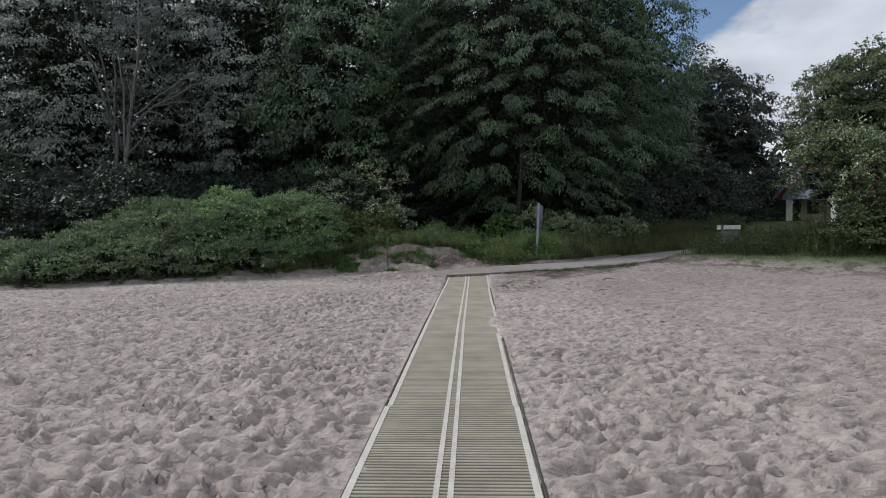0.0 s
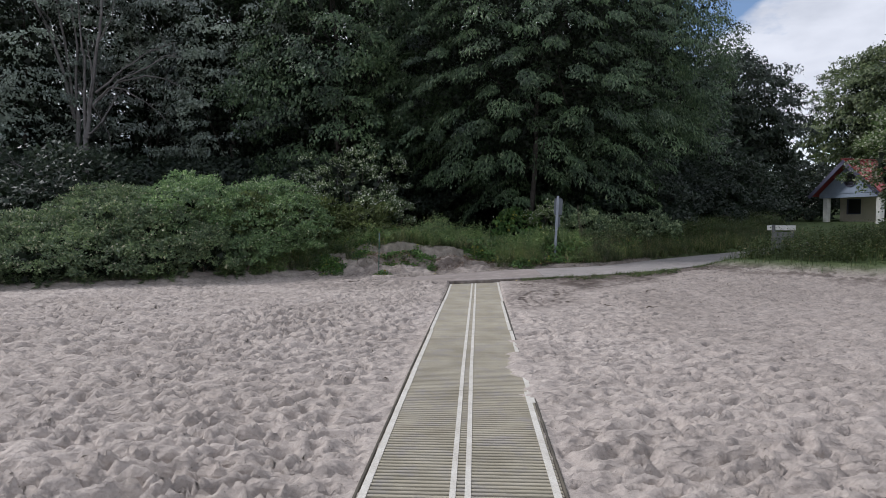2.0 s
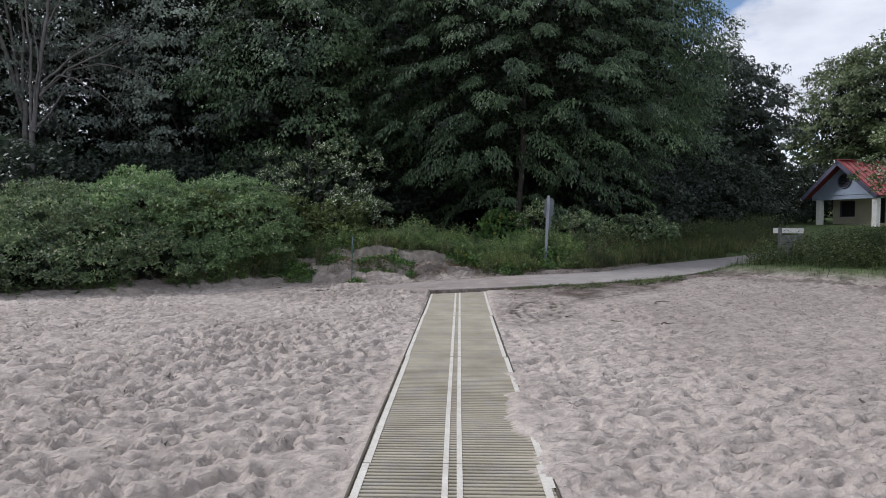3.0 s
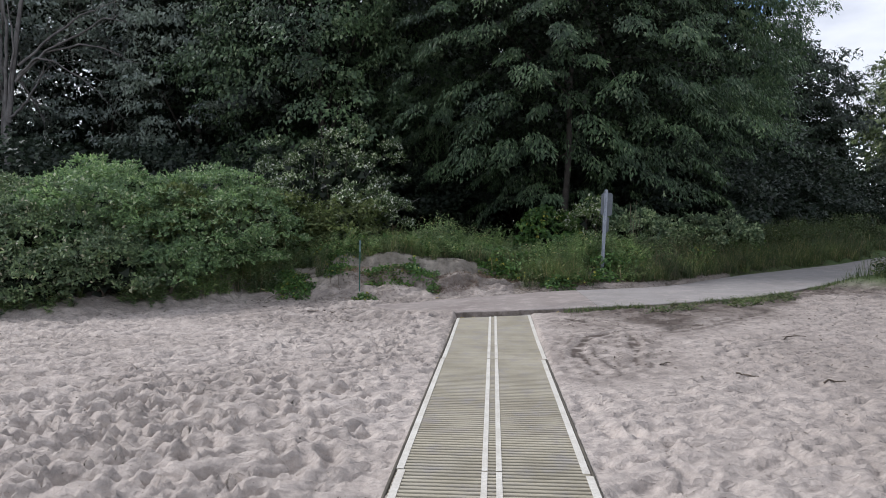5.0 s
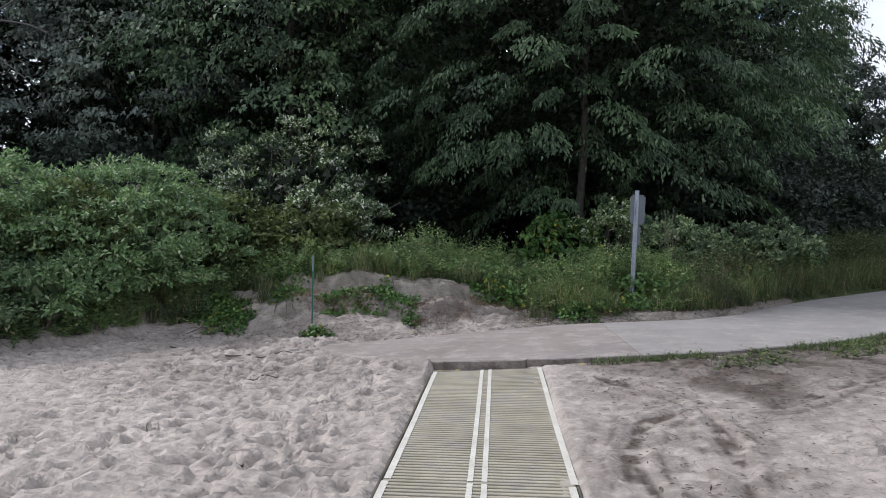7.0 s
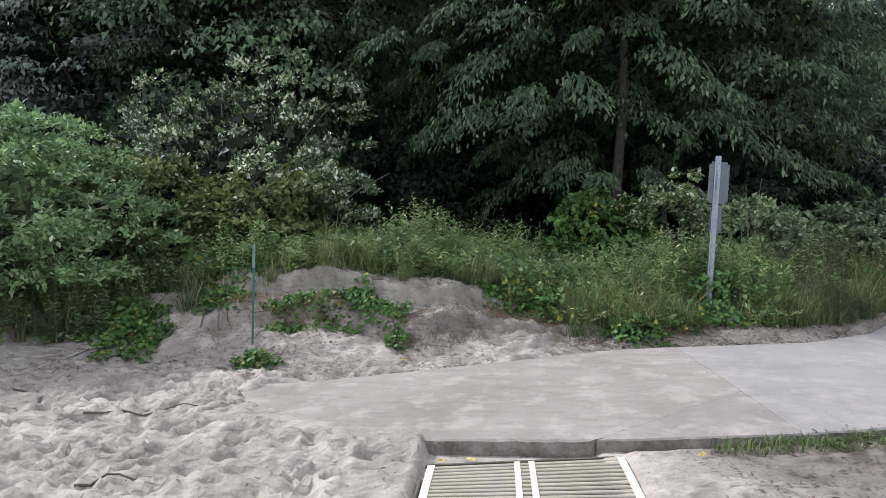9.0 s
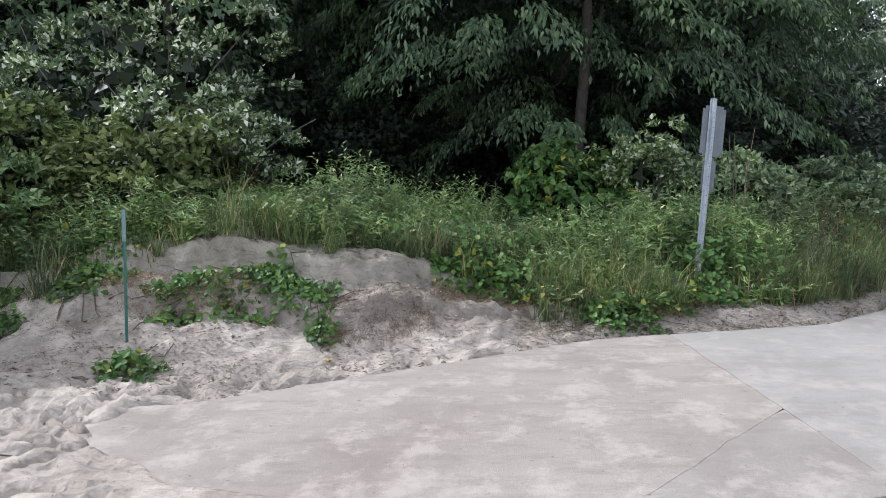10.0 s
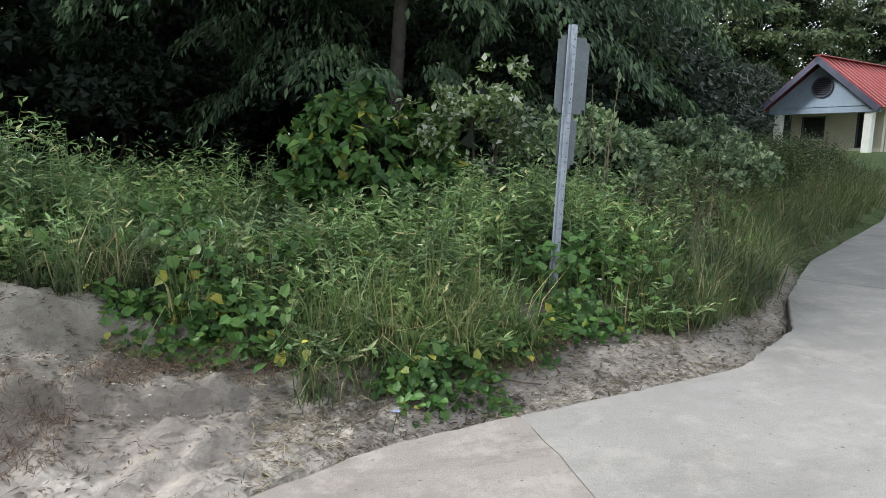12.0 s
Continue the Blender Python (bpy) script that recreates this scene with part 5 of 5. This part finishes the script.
def along_bank(n, x0, x1, s0, s1, rng, keep=None):
    """Places at a stretch of the bank, between two distances past its foot."""
    x, s = rng.uniform(x0, x1, n), rng.uniform(s0, s1, n)
    y = np.interp(x, *BANK) + s
    if keep is not None:
        k = keep(x, y, s)
        x, y = x[k], y[k]
    return np.stack([x, y, surface(x, y)], axis=1)


def past_bank(x, y):
    return y - np.interp(x, *BANK)


def stalks(b, h, rng, per, size, slim):
    """Upright weeds: stems set all round with narrow leaves."""
    n = len(b)
    lean = rng.normal(0, 0.14, (n, 3)) * np.array([1, 1, 0])
    u = np.tile(np.linspace(0.1, 1, per), n)[:, None]
    base = np.repeat(b, per, 0) + np.repeat(lean, per, 0) * u ** 2 + np.array([0, 0, 1]) * u * np.repeat(h, per)[:, None]
    ang = rng.uniform(0, 2 * np.pi, n * per)
    tip = np.stack([np.cos(ang), np.sin(ang), rng.uniform(-0.3, 0.8, n * per)], 1)
    L = size * rng.uniform(0.6, 1.2, n * per) * (1.15 - 0.6 * u[:, 0])
    lv = leaves(base, tip, np.array([0, 0, 1.0]) + rng.normal(0, 0.3, (n * per, 3)), L, L * slim)
    st = blades(b, lean + rng.normal(0, 0.01, (n, 3)), h * 1.05, np.linalg.norm(lean, axis=1), np.full(n, 0.008))
    return joined(lv, st)


def creeper(name, patches, seed, label, leaf=0.056, density=260):
    """A patch of broad-leaved creeper spreading over the sand, with trailing stems."""
    rng = np.random.default_rng(seed)
    for x, y, rx, ry, hgt in patches:
        z0 = ground_z(x, y)
        t = thing(name, pose(x, y, z0), label, "creeper", "creepers on the dune")
        n = int(density * rx * ry * 3.2)
        r, a = np.sqrt(rng.uniform(0, 1, n)), rng.uniform(0, 2 * np.pi, n)
        r = r * (0.75 + 0.35 * np.sin(a * 3 + seed) * np.sin(a * 2))
        px, py = x + r * rx * np.cos(a), y + r * ry * np.sin(a)
        pz = surface(px, py) - z0 + rng.uniform(0.02, 1, n) * hgt * (1.1 - r)
        L = leaf * rng.uniform(0.6, 1.3, n)
        part("leafage", np_mesh("leafage", *broad_leaves(np.stack([px - x, py - y, pz], 1), rng.normal(0, 1, (n, 3)) + np.array([0, -0.5, -0.2]), np.array([0, -0.45, 1.0]) + rng.normal(0, 0.35, (n, 3)), L, L * 0.85)), VINE, t)["kind"] = "stuff"
        for k in range(5):
            b = rng.uniform(0, 2 * np.pi)
            q = np.stack([np.linspace(0, 1.25, 7) * rx * math.cos(b), np.linspace(0, 1.25, 7) * ry * math.sin(b)], 1) + rng.normal(0, 0.02, (7, 2))
            qz = surface(x + q[:, 0], y + q[:, 1]) - z0 + 0.02
            part("runner", np_mesh("runner", *tube(np.column_stack([q, qz]), np.full(7, 0.005), 4), smooth=True), TWIG, t)


def build_weeds():
    rng = np.random.default_rng(101)

    b = along_bank(7200, -4.5, 13.0, 0.45, 3.8, rng, lambda x, y, s: s > 0.5 + 1.15 * smooth(0.9, -0.3, x) + 0.25 * value_noise(x * 1.5, y * 1.5, 73))
    b = b[np.hypot(b[:, 0] - 2.36, (b[:, 1] - 22.8) * 0.8) > 0.42]
    h = rng.uniform(0.4, 0.9, len(b)) * (0.8 + 0.35 * value_noise(b[:, 0] * 0.8, b[:, 1] * 0.8, 61)) * smooth(0.2, 1.6, past_bank(b[:, 0], b[:, 1]))
    # right of about x 4.3 the trees' shade is put into the weeds' colour
    dull = b[:, 0] > 4.3 + rng.uniform(-1, 1, len(b))
    tagged(part("dull_weeds", np_mesh("dull_weeds", *stalks(b[dull], np.maximum(h[dull], 0.2), rng, 22, 0.13, 0.3)), BANKGREEN), "dull dark-green weeds further up the bank, tree shade in their colour", "weeds", kind="stuff")
    b, h = b[~dull], h[~dull]
    tagged(part("tall_weeds", np_mesh("tall_weeds", *stalks(b, np.maximum(h, 0.2), rng, 26, 0.145, 0.25)), WEED), "stand of tall narrow-leaved green weeds on the bank", "weeds", kind="stuff")
    # broad leaves low down among the weeds
    b = along_bank(1500, -4.5, 9, 0.4, 2.6, rng, lambda x, y, s: (s > 0.35 + 1.2 * smooth(0.7, -0.3, x)) & (value_noise(x * 1.2, y * 1.2, 74) > -0.15 + 0.35 * smooth(1, 3, x)))
    per = 9
    p = np.repeat(b, per, 0) + rng.normal(0, 0.1, (len(b) * per, 3)) * np.array([1, 1, 0]) + np.array([0, 0, 1]) * rng.uniform(0.03, 0.42, (len(b) * per, 1))
    L = rng.uniform(0.04, 0.095, len(p))
    tagged(part("broadleaf_weeds", np_mesh("broadleaf_weeds", *broad_leaves(p, rng.normal(0, 1, p.shape) + np.array([0, -0.4, -0.3]), np.array([0, -0.5, 1.0]) + rng.normal(0, 0.35, p.shape), L, L * 0.8)), VINE), "low broad-leaved green and yellowing weeds on the bank", "weeds", kind="stuff")

    b = along_bank(17000, -5, 14, 0.3, 2.6, rng, lambda x, y, s: (s > 0.42 - 0.3 * smooth(2.8, 4.2, x) + 1.1 * smooth(0.8, -0.2, x) + 0.2 * value_noise(x * 2, y * 2, 71)) & (value_noise(x * 2.2, y * 2.2, 75) > -0.15))
    n = len(b)
    tall = smooth(0.1, 1.2, past_bank(b[:, 0], b[:, 1]))
    hh = rng.uniform(0.10, 0.28, n) + 0.25 * tall * rng.uniform(0, 1, n)
    tagged(part("verge_grass", np_mesh("verge_grass", *blades(b, rng.normal(0, 1, (n, 3)) + np.array([0, -0.7, 0]), hh, hh * rng.uniform(0.3, 0.95, n), rng.uniform(0.005, 0.010, n))), GRASS), "long green verge grass with dry stalks beside the walk", "grass", kind="stuff")
    # arching tufts hanging over the verge
    c = np.concatenate([along_bank(760, 0.5, 11, 0.12, 1.4, rng, lambda x, y, s: (s < 1.1 + 0.3 * value_noise(x, y, 88)) & (s > 0.5 - 0.35 * smooth(2.8, 4.2, x))), along_bank(26, -7.5, -4.4, 0.3, 1.5, rng), along_bank(14, -5.6, -3.8, 0.4, 1.4, rng), along_bank(60, -3.2, 1.0, 1.3, 2.0, rng)])
    c = c[np.hypot(c[:, 0] - 2.36, (c[:, 1] - 22.8) * 0.8) > 0.5]
    per = 46
    b = np.repeat(c, per, 0) + rng.normal(0, 0.035, (len(c) * per, 3)) * np.array([1, 1, 0])
    hh = np.repeat(rng.uniform(0.2, 0.5, len(c)), per) * rng.uniform(0.5, 1.1, len(b))
    tagged(part("grass_tufts", np_mesh("grass_tufts", *blades(b, rng.normal(0, 1, (len(b), 3)) + np.array([0, -0.4, 0]), hh, hh * rng.uniform(0.5, 1.35, len(b)), rng.uniform(0.005, 0.011, len(b)))), GRASS), "arching green grass tufts hanging over the verge", "grass", kind="stuff")
    # tall dry stems behind the post
    for k in range(6):
        x, y = 2.75 + rng.uniform(0, 0.7), 24.3 + rng.uniform(-0.3, 0.4)
        ln = rng.uniform(1.1, 1.6)
        st = part("dry_stem", np_mesh("dry_stem", *tube(wander((0, 0, 0), (rng.normal(0.1, 0.12), 0, ln), 6, 0.02, rng), np.linspace(0.007, 0.003, 6), 4), smooth=True), STRAW)
        st.location = (x, y, ground_z(x, y))
        tagged(st, "tall thin dry plant stem behind the sign post", "stem", "dry stems")
    # dry standing stalks near the post
    b = scatter(2200, 2.5, 6.5, 22.5, 26, rng, lambda x, y: (past_bank(x, y) > 0.7) & (past_bank(x, y) < 2.0) & (value_noise(x * 1.3 + 4, y * 1.3, 76) > 0.05))
    n = len(b)
    hh = rng.uniform(0.4, 0.8, n)
    tagged(part("dry_grass", np_mesh("dry_grass", *blades(b, rng.normal(0, 1, (n, 3)) + np.array([0.4, -0.3, 0]), hh, hh * rng.uniform(0.2, 0.7, n), np.full(n, 0.005))), STRAW), "dry straw-coloured grass stalks beside the sign post", "grass", kind="stuff")
    # bank on the right of the beach
    b = scatter(26000, 5.6, 17, 15.5, 26, rng, lambda x, y: (y > np.interp(x, *RIGHT_SAND) + 0.4 * value_noise(x * 2, y * 2, 72) + rng.uniform(0, 0.6, len(x))) & (y < np.interp(x, *NEAR_EDGE) - 0.15))
    n = len(b)
    hh = rng.uniform(0.15, 0.55, n) * (0.9 + 0.5 * value_noise(b[:, 0], b[:, 1], 77)) * (0.35 + 0.65 * smooth(0.1, 1.5, b[:, 1] - np.interp(b[:, 0], *RIGHT_SAND)))
    tagged(part("bank_grass", np_mesh("bank_grass", *blades(b, rng.normal(0, 1, (n, 3)), hh, hh * rng.uniform(0.3, 1.0, n), rng.uniform(0.006, 0.012, n))), BANKGREEN), "tall dull-green grass on the bank above the sand", "grass", kind="stuff")
    b = scatter(3200, 6.4, 16, 16.5, 25, rng, lambda x, y: (y > np.interp(x, *RIGHT_SAND) + 0.9) & (y < np.interp(x, *NEAR_EDGE) - 0.5))
    tagged(part("bank_weeds", np_mesh("bank_weeds", *stalks(b, rng.uniform(0.35, 0.85, len(b)), rng, 22, 0.13, 0.35)), BANKGREEN), "tall green weeds on the bank above the sand", "weeds", kind="stuff")
    b = along_bank(2600, -17, -3.4, 0.0, 2.2, rng, lambda x, y, s: (s > 0.15 + 0.35 * smooth(-6.5, -5, x) + 0.25 * value_noise(x * 1.5, y * 1.5, 86)) & (value_noise(x, y, 87) > -0.5 + 0.4 * smooth(-6, -4, x)))
    # the dune end of this strip takes a paler leaf colour, as if lit
    lit = b[:, 0] > -8.2 + rng.uniform(-1, 1, len(b))
    tagged(part("skirt_weeds", np_mesh("skirt_weeds", *stalks(b[~lit], rng.uniform(0.15, 0.5, (~lit).sum()), rng, 26, 0.1, 0.5)), THICKET), "low leafy weeds along the foot of the thicket", "weeds", kind="stuff")
    b = b[lit & (b[:, 0] < -5.0)]
    b = np.concatenate([b, along_bank(1300, -8.2, -4.6, 0.35, 2.8, rng, lambda x, y, s: value_noise(x * 1.4, y * 1.4, 96) > -0.35), along_bank(500, -5.4, -3.2, 1.4, 2.8, rng)])
    tagged(part("dune_weeds", np_mesh("dune_weeds", *stalks(b, rng.uniform(0.12, 0.45, len(b)), rng, 24, 0.1, 0.45)), WEED), "bright low leafy weeds on the dune's shoulder", "weeds", kind="stuff")
    # tufts on the dune's left shoulder
    b = along_bank(9000, -9.0, -3.0, 0.2, 2.6, rng, lambda x, y, s: (s > 0.3 + 1.0 * smooth(-5.8, -5.0, x)) & (value_noise(x * 1.1, y * 1.1, 78) > -0.1))
    n = len(b)
    hh = rng.uniform(0.08, 0.28, n)
    tagged(part("dune_grass", np_mesh("dune_grass", *blades(b, rng.normal(0, 1, (n, 3)) + np.array([0.2, -0.5, 0]), hh, hh * rng.uniform(0.2, 0.8, n), rng.uniform(0.005, 0.009, n))), GRASS), "tufts of green and dry dune grass on the slope", "grass", kind="stuff")
    # short grass along the near edge of the walk
    x = rng.uniform(1.0, 8.0, 5000)
    d = np.abs(rng.normal(0, 0.16, 5000)) + 0.015
    k = (value_noise(x * 1.6, d * 2, 80) + 0.25 * np.minimum(x - 1.6, 2) > 0.12) & (d < 0.5)
    x, y = x[k], np.interp(x[k], *NEAR_EDGE) - d[k]
    b = np.stack([x, y, surface(x, y)], 1)
    n = len(b)
    tagged(part("edge_grass", np_mesh("edge_grass", *blades(b, rng.normal(0, 1, (n, 3)), rng.uniform(0.03, 0.085, n), rng.uniform(0.02, 0.09, n), rng.uniform(0.005, 0.010, n))), VERGE_GREEN), "short green grass along the edge of the concrete", "grass", kind="stuff")
    x = rng.uniform(1.7, 5.2, 420)
    d = rng.uniform(0.04, 0.75, 420)
    k = value_noise(x * 1.5, d * 2.5, 95) > -0.25
    x, y = x[k], np.interp(x[k], *NEAR_EDGE) - d[k]
    b = np.stack([x, y, surface(x, y)], 1)
    tagged(part("edge_weeds", np_mesh("edge_weeds", *stalks(b, rng.uniform(0.03, 0.11, len(b)), rng, 12, 0.05, 0.45)), VERGE_GREEN), "low leafy weeds in dark soil beside the concrete", "weeds", kind="stuff")
    creeper("creeper_patch", ((-2.55, 21.95, 0.55, 0.34, 0.16), (-1.8, 22.08, 0.62, 0.36, 0.18), (-2.75, 21.2, 0.32, 0.2, 0.16), (-1.35, 21.7, 0.2, 0.18, 0.14), (-4.3, 21.6, 0.5, 0.45, 0.3), (-0.2, 22.65, 0.5, 0.22, 0.18), (1.25, 22.15, 0.5, 0.28, 0.25), (-3.6, 22.7, 0.6, 0.4, 0.25), (-4.6, 21.95, 0.6, 0.5, 0.3), (-3.5, 22.1, 0.45, 0.3, 0.2), (0.3, 22.7, 0.7, 0.35, 0.25), (1.7, 22.45, 0.4, 0.25, 0.28), (2.3, 22.65, 0.45, 0.25, 0.3), (3.1, 22.85, 0.35, 0.25, 0.25), (3.9, 23.5, 0.4, 0.25, 0.25)), 7, "patch of broad green creeper leaves trailing over dune sand", density=1150)
    # matted dry roots hanging from the little scarps
    b = along_bank(62000, -4.6, 2.2, 0.2, 1.5, rng, lambda x, y, s: (np.abs(s - 0.55 - 0.4 * (value_noise(x * 1.1, 0 * y, 84) > 0)) < 0.2) & (value_noise(x * 1.8, y * 1.8, 85) > -0.35))
    n = len(b)
    p = b + np.array([0, -0.03, 0.05])
    L = rng.uniform(0.02, 0.085, n)
    tagged(part("root_mat", np_mesh("root_mat", *leaves(p, rng.normal(0, 0.9, (n, 3)) + np.array([0, -0.5, -0.5]), rng.normal(0, 0.4, (n, 3)) + np.array([0, -1, 0.5]), L, np.full(n, 0.0028))), ROOT), "matted dry brown roots hanging from the dune's crest", "roots", kind="stuff")
    b = along_bank(16000, -5.0, 2.4, 0.05, 1.7, rng, lambda x, y, s: value_noise(x * 2.6, y * 2.6, 92) + 0.6 * value_noise(x * 7, y * 7, 93) > 0.0)
    n = len(b)
    L = rng.uniform(0.015, 0.07, n)
    tagged(part("dry_root_litter", np_mesh("dry_root_litter", *leaves(b + np.array([0, 0, 0.012]), rng.normal(0, 1, (n, 3)) * np.array([1, 1, 0.35]) + np.array([0, -0.3, -0.2]), rng.normal(0, 0.4, (n, 3)) + np.array([0, -0.6, 0.8]), L, rng.uniform(0.002, 0.005, n))), ROOT), "broken dry roots and stalks strewn over the dune face", "litter", kind="stuff")
    # straw litter at the foot of the verge
    b = along_bank(17000, 0.3, 9, 0.02, 0.8, rng, lambda x, y, s: value_noise(x * 3, y * 3, 94) > -0.35)
    n = len(b)
    L = rng.uniform(0.025, 0.11, n)
    tagged(part("straw_litter", np_mesh("straw_litter", *leaves(b + np.array([0, 0, 0.01]), rng.normal(0, 1, (n, 3)) * np.array([1, 1, 0.2]), np.array([0, 0, 1.0]) + rng.normal(0, 0.3, (n, 3)), L, np.minimum(L * 0.15, 0.006))), STRAW), "dry straw and leaf litter along the foot of the verge", "litter", kind="stuff")


build_weeds()


def build_litter():
    rng = np.random.default_rng(202)
    # wood chips and dark scraps washed into the sand
    def washed(x, y):
        return rng.uniform(0, 1, len(x)) < 0.07 + 1.2 * land(x, y)[1] + 0.3 * smooth(1.2, 0.2, np.abs(past_bank(x, y) - 0.1))
    b = np.concatenate([scatter(9000, -7, 8.5, 4, 22.5, rng, washed), scatter(9000, 0.8, 7, 15, 21.5, rng, washed), scatter(5000, 5.6, 13, 15.5, 22, rng, lambda x, y: np.abs(y - np.interp(x, *RIGHT_SAND) + 0.5) < rng.uniform(0, 1.1, len(x))), along_bank(9000, -5, 1.8, -0.5, 1.4, rng, lambda x, y, s: value_noise(x * 2, y * 2, 89) > -0.3), along_bank(6000, 0.6, 7, 0.0, 0.75, rng, lambda x, y, s: value_noise(x * 2.5, y * 2.5, 97) > -0.3)])
    on_walk = (b[:, 1] > np.interp(b[:, 0], *NEAR_EDGE) - 0.02) & (b[:, 1] < np.interp(b[:, 0], *FAR_EDGE)) & (b[:, 0] > -2.4)
    on_mat = (np.abs(b[:, 0] - MAT_X) < 0.66) & (b[:, 1] < 19)
    b = b[~on_walk & ~on_mat]
    n = len(b)
    L = rng.uniform(0.012, 0.055, n)
    tagged(part("wood_scraps", np_mesh("wood_scraps", *leaves(b + np.array([0, 0, 0.012]), rng.normal(0, 1, (n, 3)) * np.array([1, 1, 0.15]), np.array([0, 0, 1.0]) + rng.normal(0, 0.2, (n, 3)), L, L * rng.uniform(0.12, 0.5, n))), TWIG), "dark scraps of wood and leaf scattered on sand", "litter", kind="stuff")
    # single twigs
    for x, y, a, ln in ((-3.4, 19.4, 0.35, 0.9), (-2.6, 18.3, 0.2, 0.4), (2.2, 14.9, -0.4, 0.22), (2.9, 14.6, 0.1, 0.2), (0.2, 18.6, -0.9, 0.25), (3.4, 16.5, 0.3, 0.3), (-4.4, 20.0, 0.5, 0.35), (1.6, 15.2, 0.9, 0.18)):
        q = wander((0, 0, 0), (ln * math.cos(a), ln * math.sin(a), 0), 7, 0.02, rng)
        z = surface(x + q[:, 0], y + q[:, 1])
        q[:, 2] = z - z[0] + 0.012
        t = part("fallen_twig", np_mesh("fallen_twig", *tube(q, np.linspace(0.009, 0.004, 7), 5), smooth=True), TWIG)
        t.location = (x, y, float(z[0]))
        tagged(t, "thin dark fallen twig lying on the sand", "twig", "twigs on the sand")
    # fallen yellow leaves
    for k, (x, y) in enumerate(((2.9, 8.0), (-0.45, 18.8), (-1.25, 21.4), (0.9, 18.75), (3.9, 22.5), (-0.62, 18.78))):
        v, f = leaves(np.zeros((3, 3)), rng.normal(0, 1, (3, 3)) * np.array([1, 1, 0.1]), np.array([[0, 0, 1.0]] * 3) + rng.normal(0, 0.2, (3, 3)), np.full(3, 0.042), np.full(3, 0.03))
        t = part("fallen_leaf", np_mesh("fallen_leaf", v, f), YELLOW)
        t.location = (x, y, ground_z(x, y) + 0.025)
        tagged(t, "curled yellow fallen leaf lying on the ground", "leaf", "fallen yellow leaves")
    # a few small flowers in the weeds
    for x, y, hgt, blue in ((2.55, 22.85, 0.25, 0), (3.35, 22.95, 0.22, 1), (2.0, 23.0, 0.45, 0), (0.95, 21.85, 0.12, 1), (3.0, 23.6, 0.55, 0), (1.3, 22.9, 0.5, 0), (4.1, 23.9, 0.5, 0)):
        t = thing("wild_flower", pose(x, y, ground_z(x, y)), "small pale blue wild flower among the weeds" if blue else "small white wild flower among the weeds", "flower", "wild flowers")
        part("stalk", np_mesh("stalk", *tube(wander((0, 0, 0), (0.02, -0.03, hgt), 5, 0.006, rng), np.full(5, 0.003), 4)), VERGE_GREEN, t)
        a = np.arange(8) * np.pi / 4
        v, f = leaves(np.tile([[0.02, -0.03, hgt]], (8, 1)), np.stack([np.cos(a), np.sin(a) * 0.8, np.full(8, 0.35)], 1), np.tile([[0, -0.3, 1.0]], (8, 1)), np.full(8, 0.022), np.full(8, 0.012))
        part("petals", np_mesh("petals", v, f), BLUE_PETAL if blue else WHITE_PETAL, t)
    # pale pebbles and shell bits
    rock = bmesh.new()
    bmesh.ops.create_icosphere(rock, subdivisions=1, radius=1)
    pv = np.array([v.co[:] for v in rock.verts]) * np.array([1, 0.75, 0.5])
    pf = np.array([[v.index for v in f.verts] for f in rock.faces])
    rock.free()
    b = scatter(1400, -5, 7, 4, 22, rng, lambda x, y: (rng.uniform(0, 1, len(x)) < 0.1 + 0.6 * smooth(0.8, 0.1, np.abs(past_bank(x, y)))) & ~((np.abs(x - MAT_X) < 0.66) & (y < 19)))
    b = np.concatenate([b, along_bank(900, -5, 1.2, -0.4, 1.1, rng), along_bank(350, 1.0, 6.0, 0.0, 0.6, rng)])
    s = rng.uniform(0.003, 0.010, len(b))
    v = (b + np.array([0, 0, 0.012]))[:, None] + pv[None] * s[:, None, None] * rng.uniform(0.7, 1.2, (len(b), 1, 3))
    f = pf[None] + (np.arange(len(b)) * len(pv))[:, None, None]
    tagged(part("pebbles", np_mesh("pebbles", v.reshape(-1, 3), f.reshape(-1, 3), smooth=True), PEBBLE), "small pale pebbles and shell bits strewn over sand", "pebbles", kind="stuff")


build_litter()
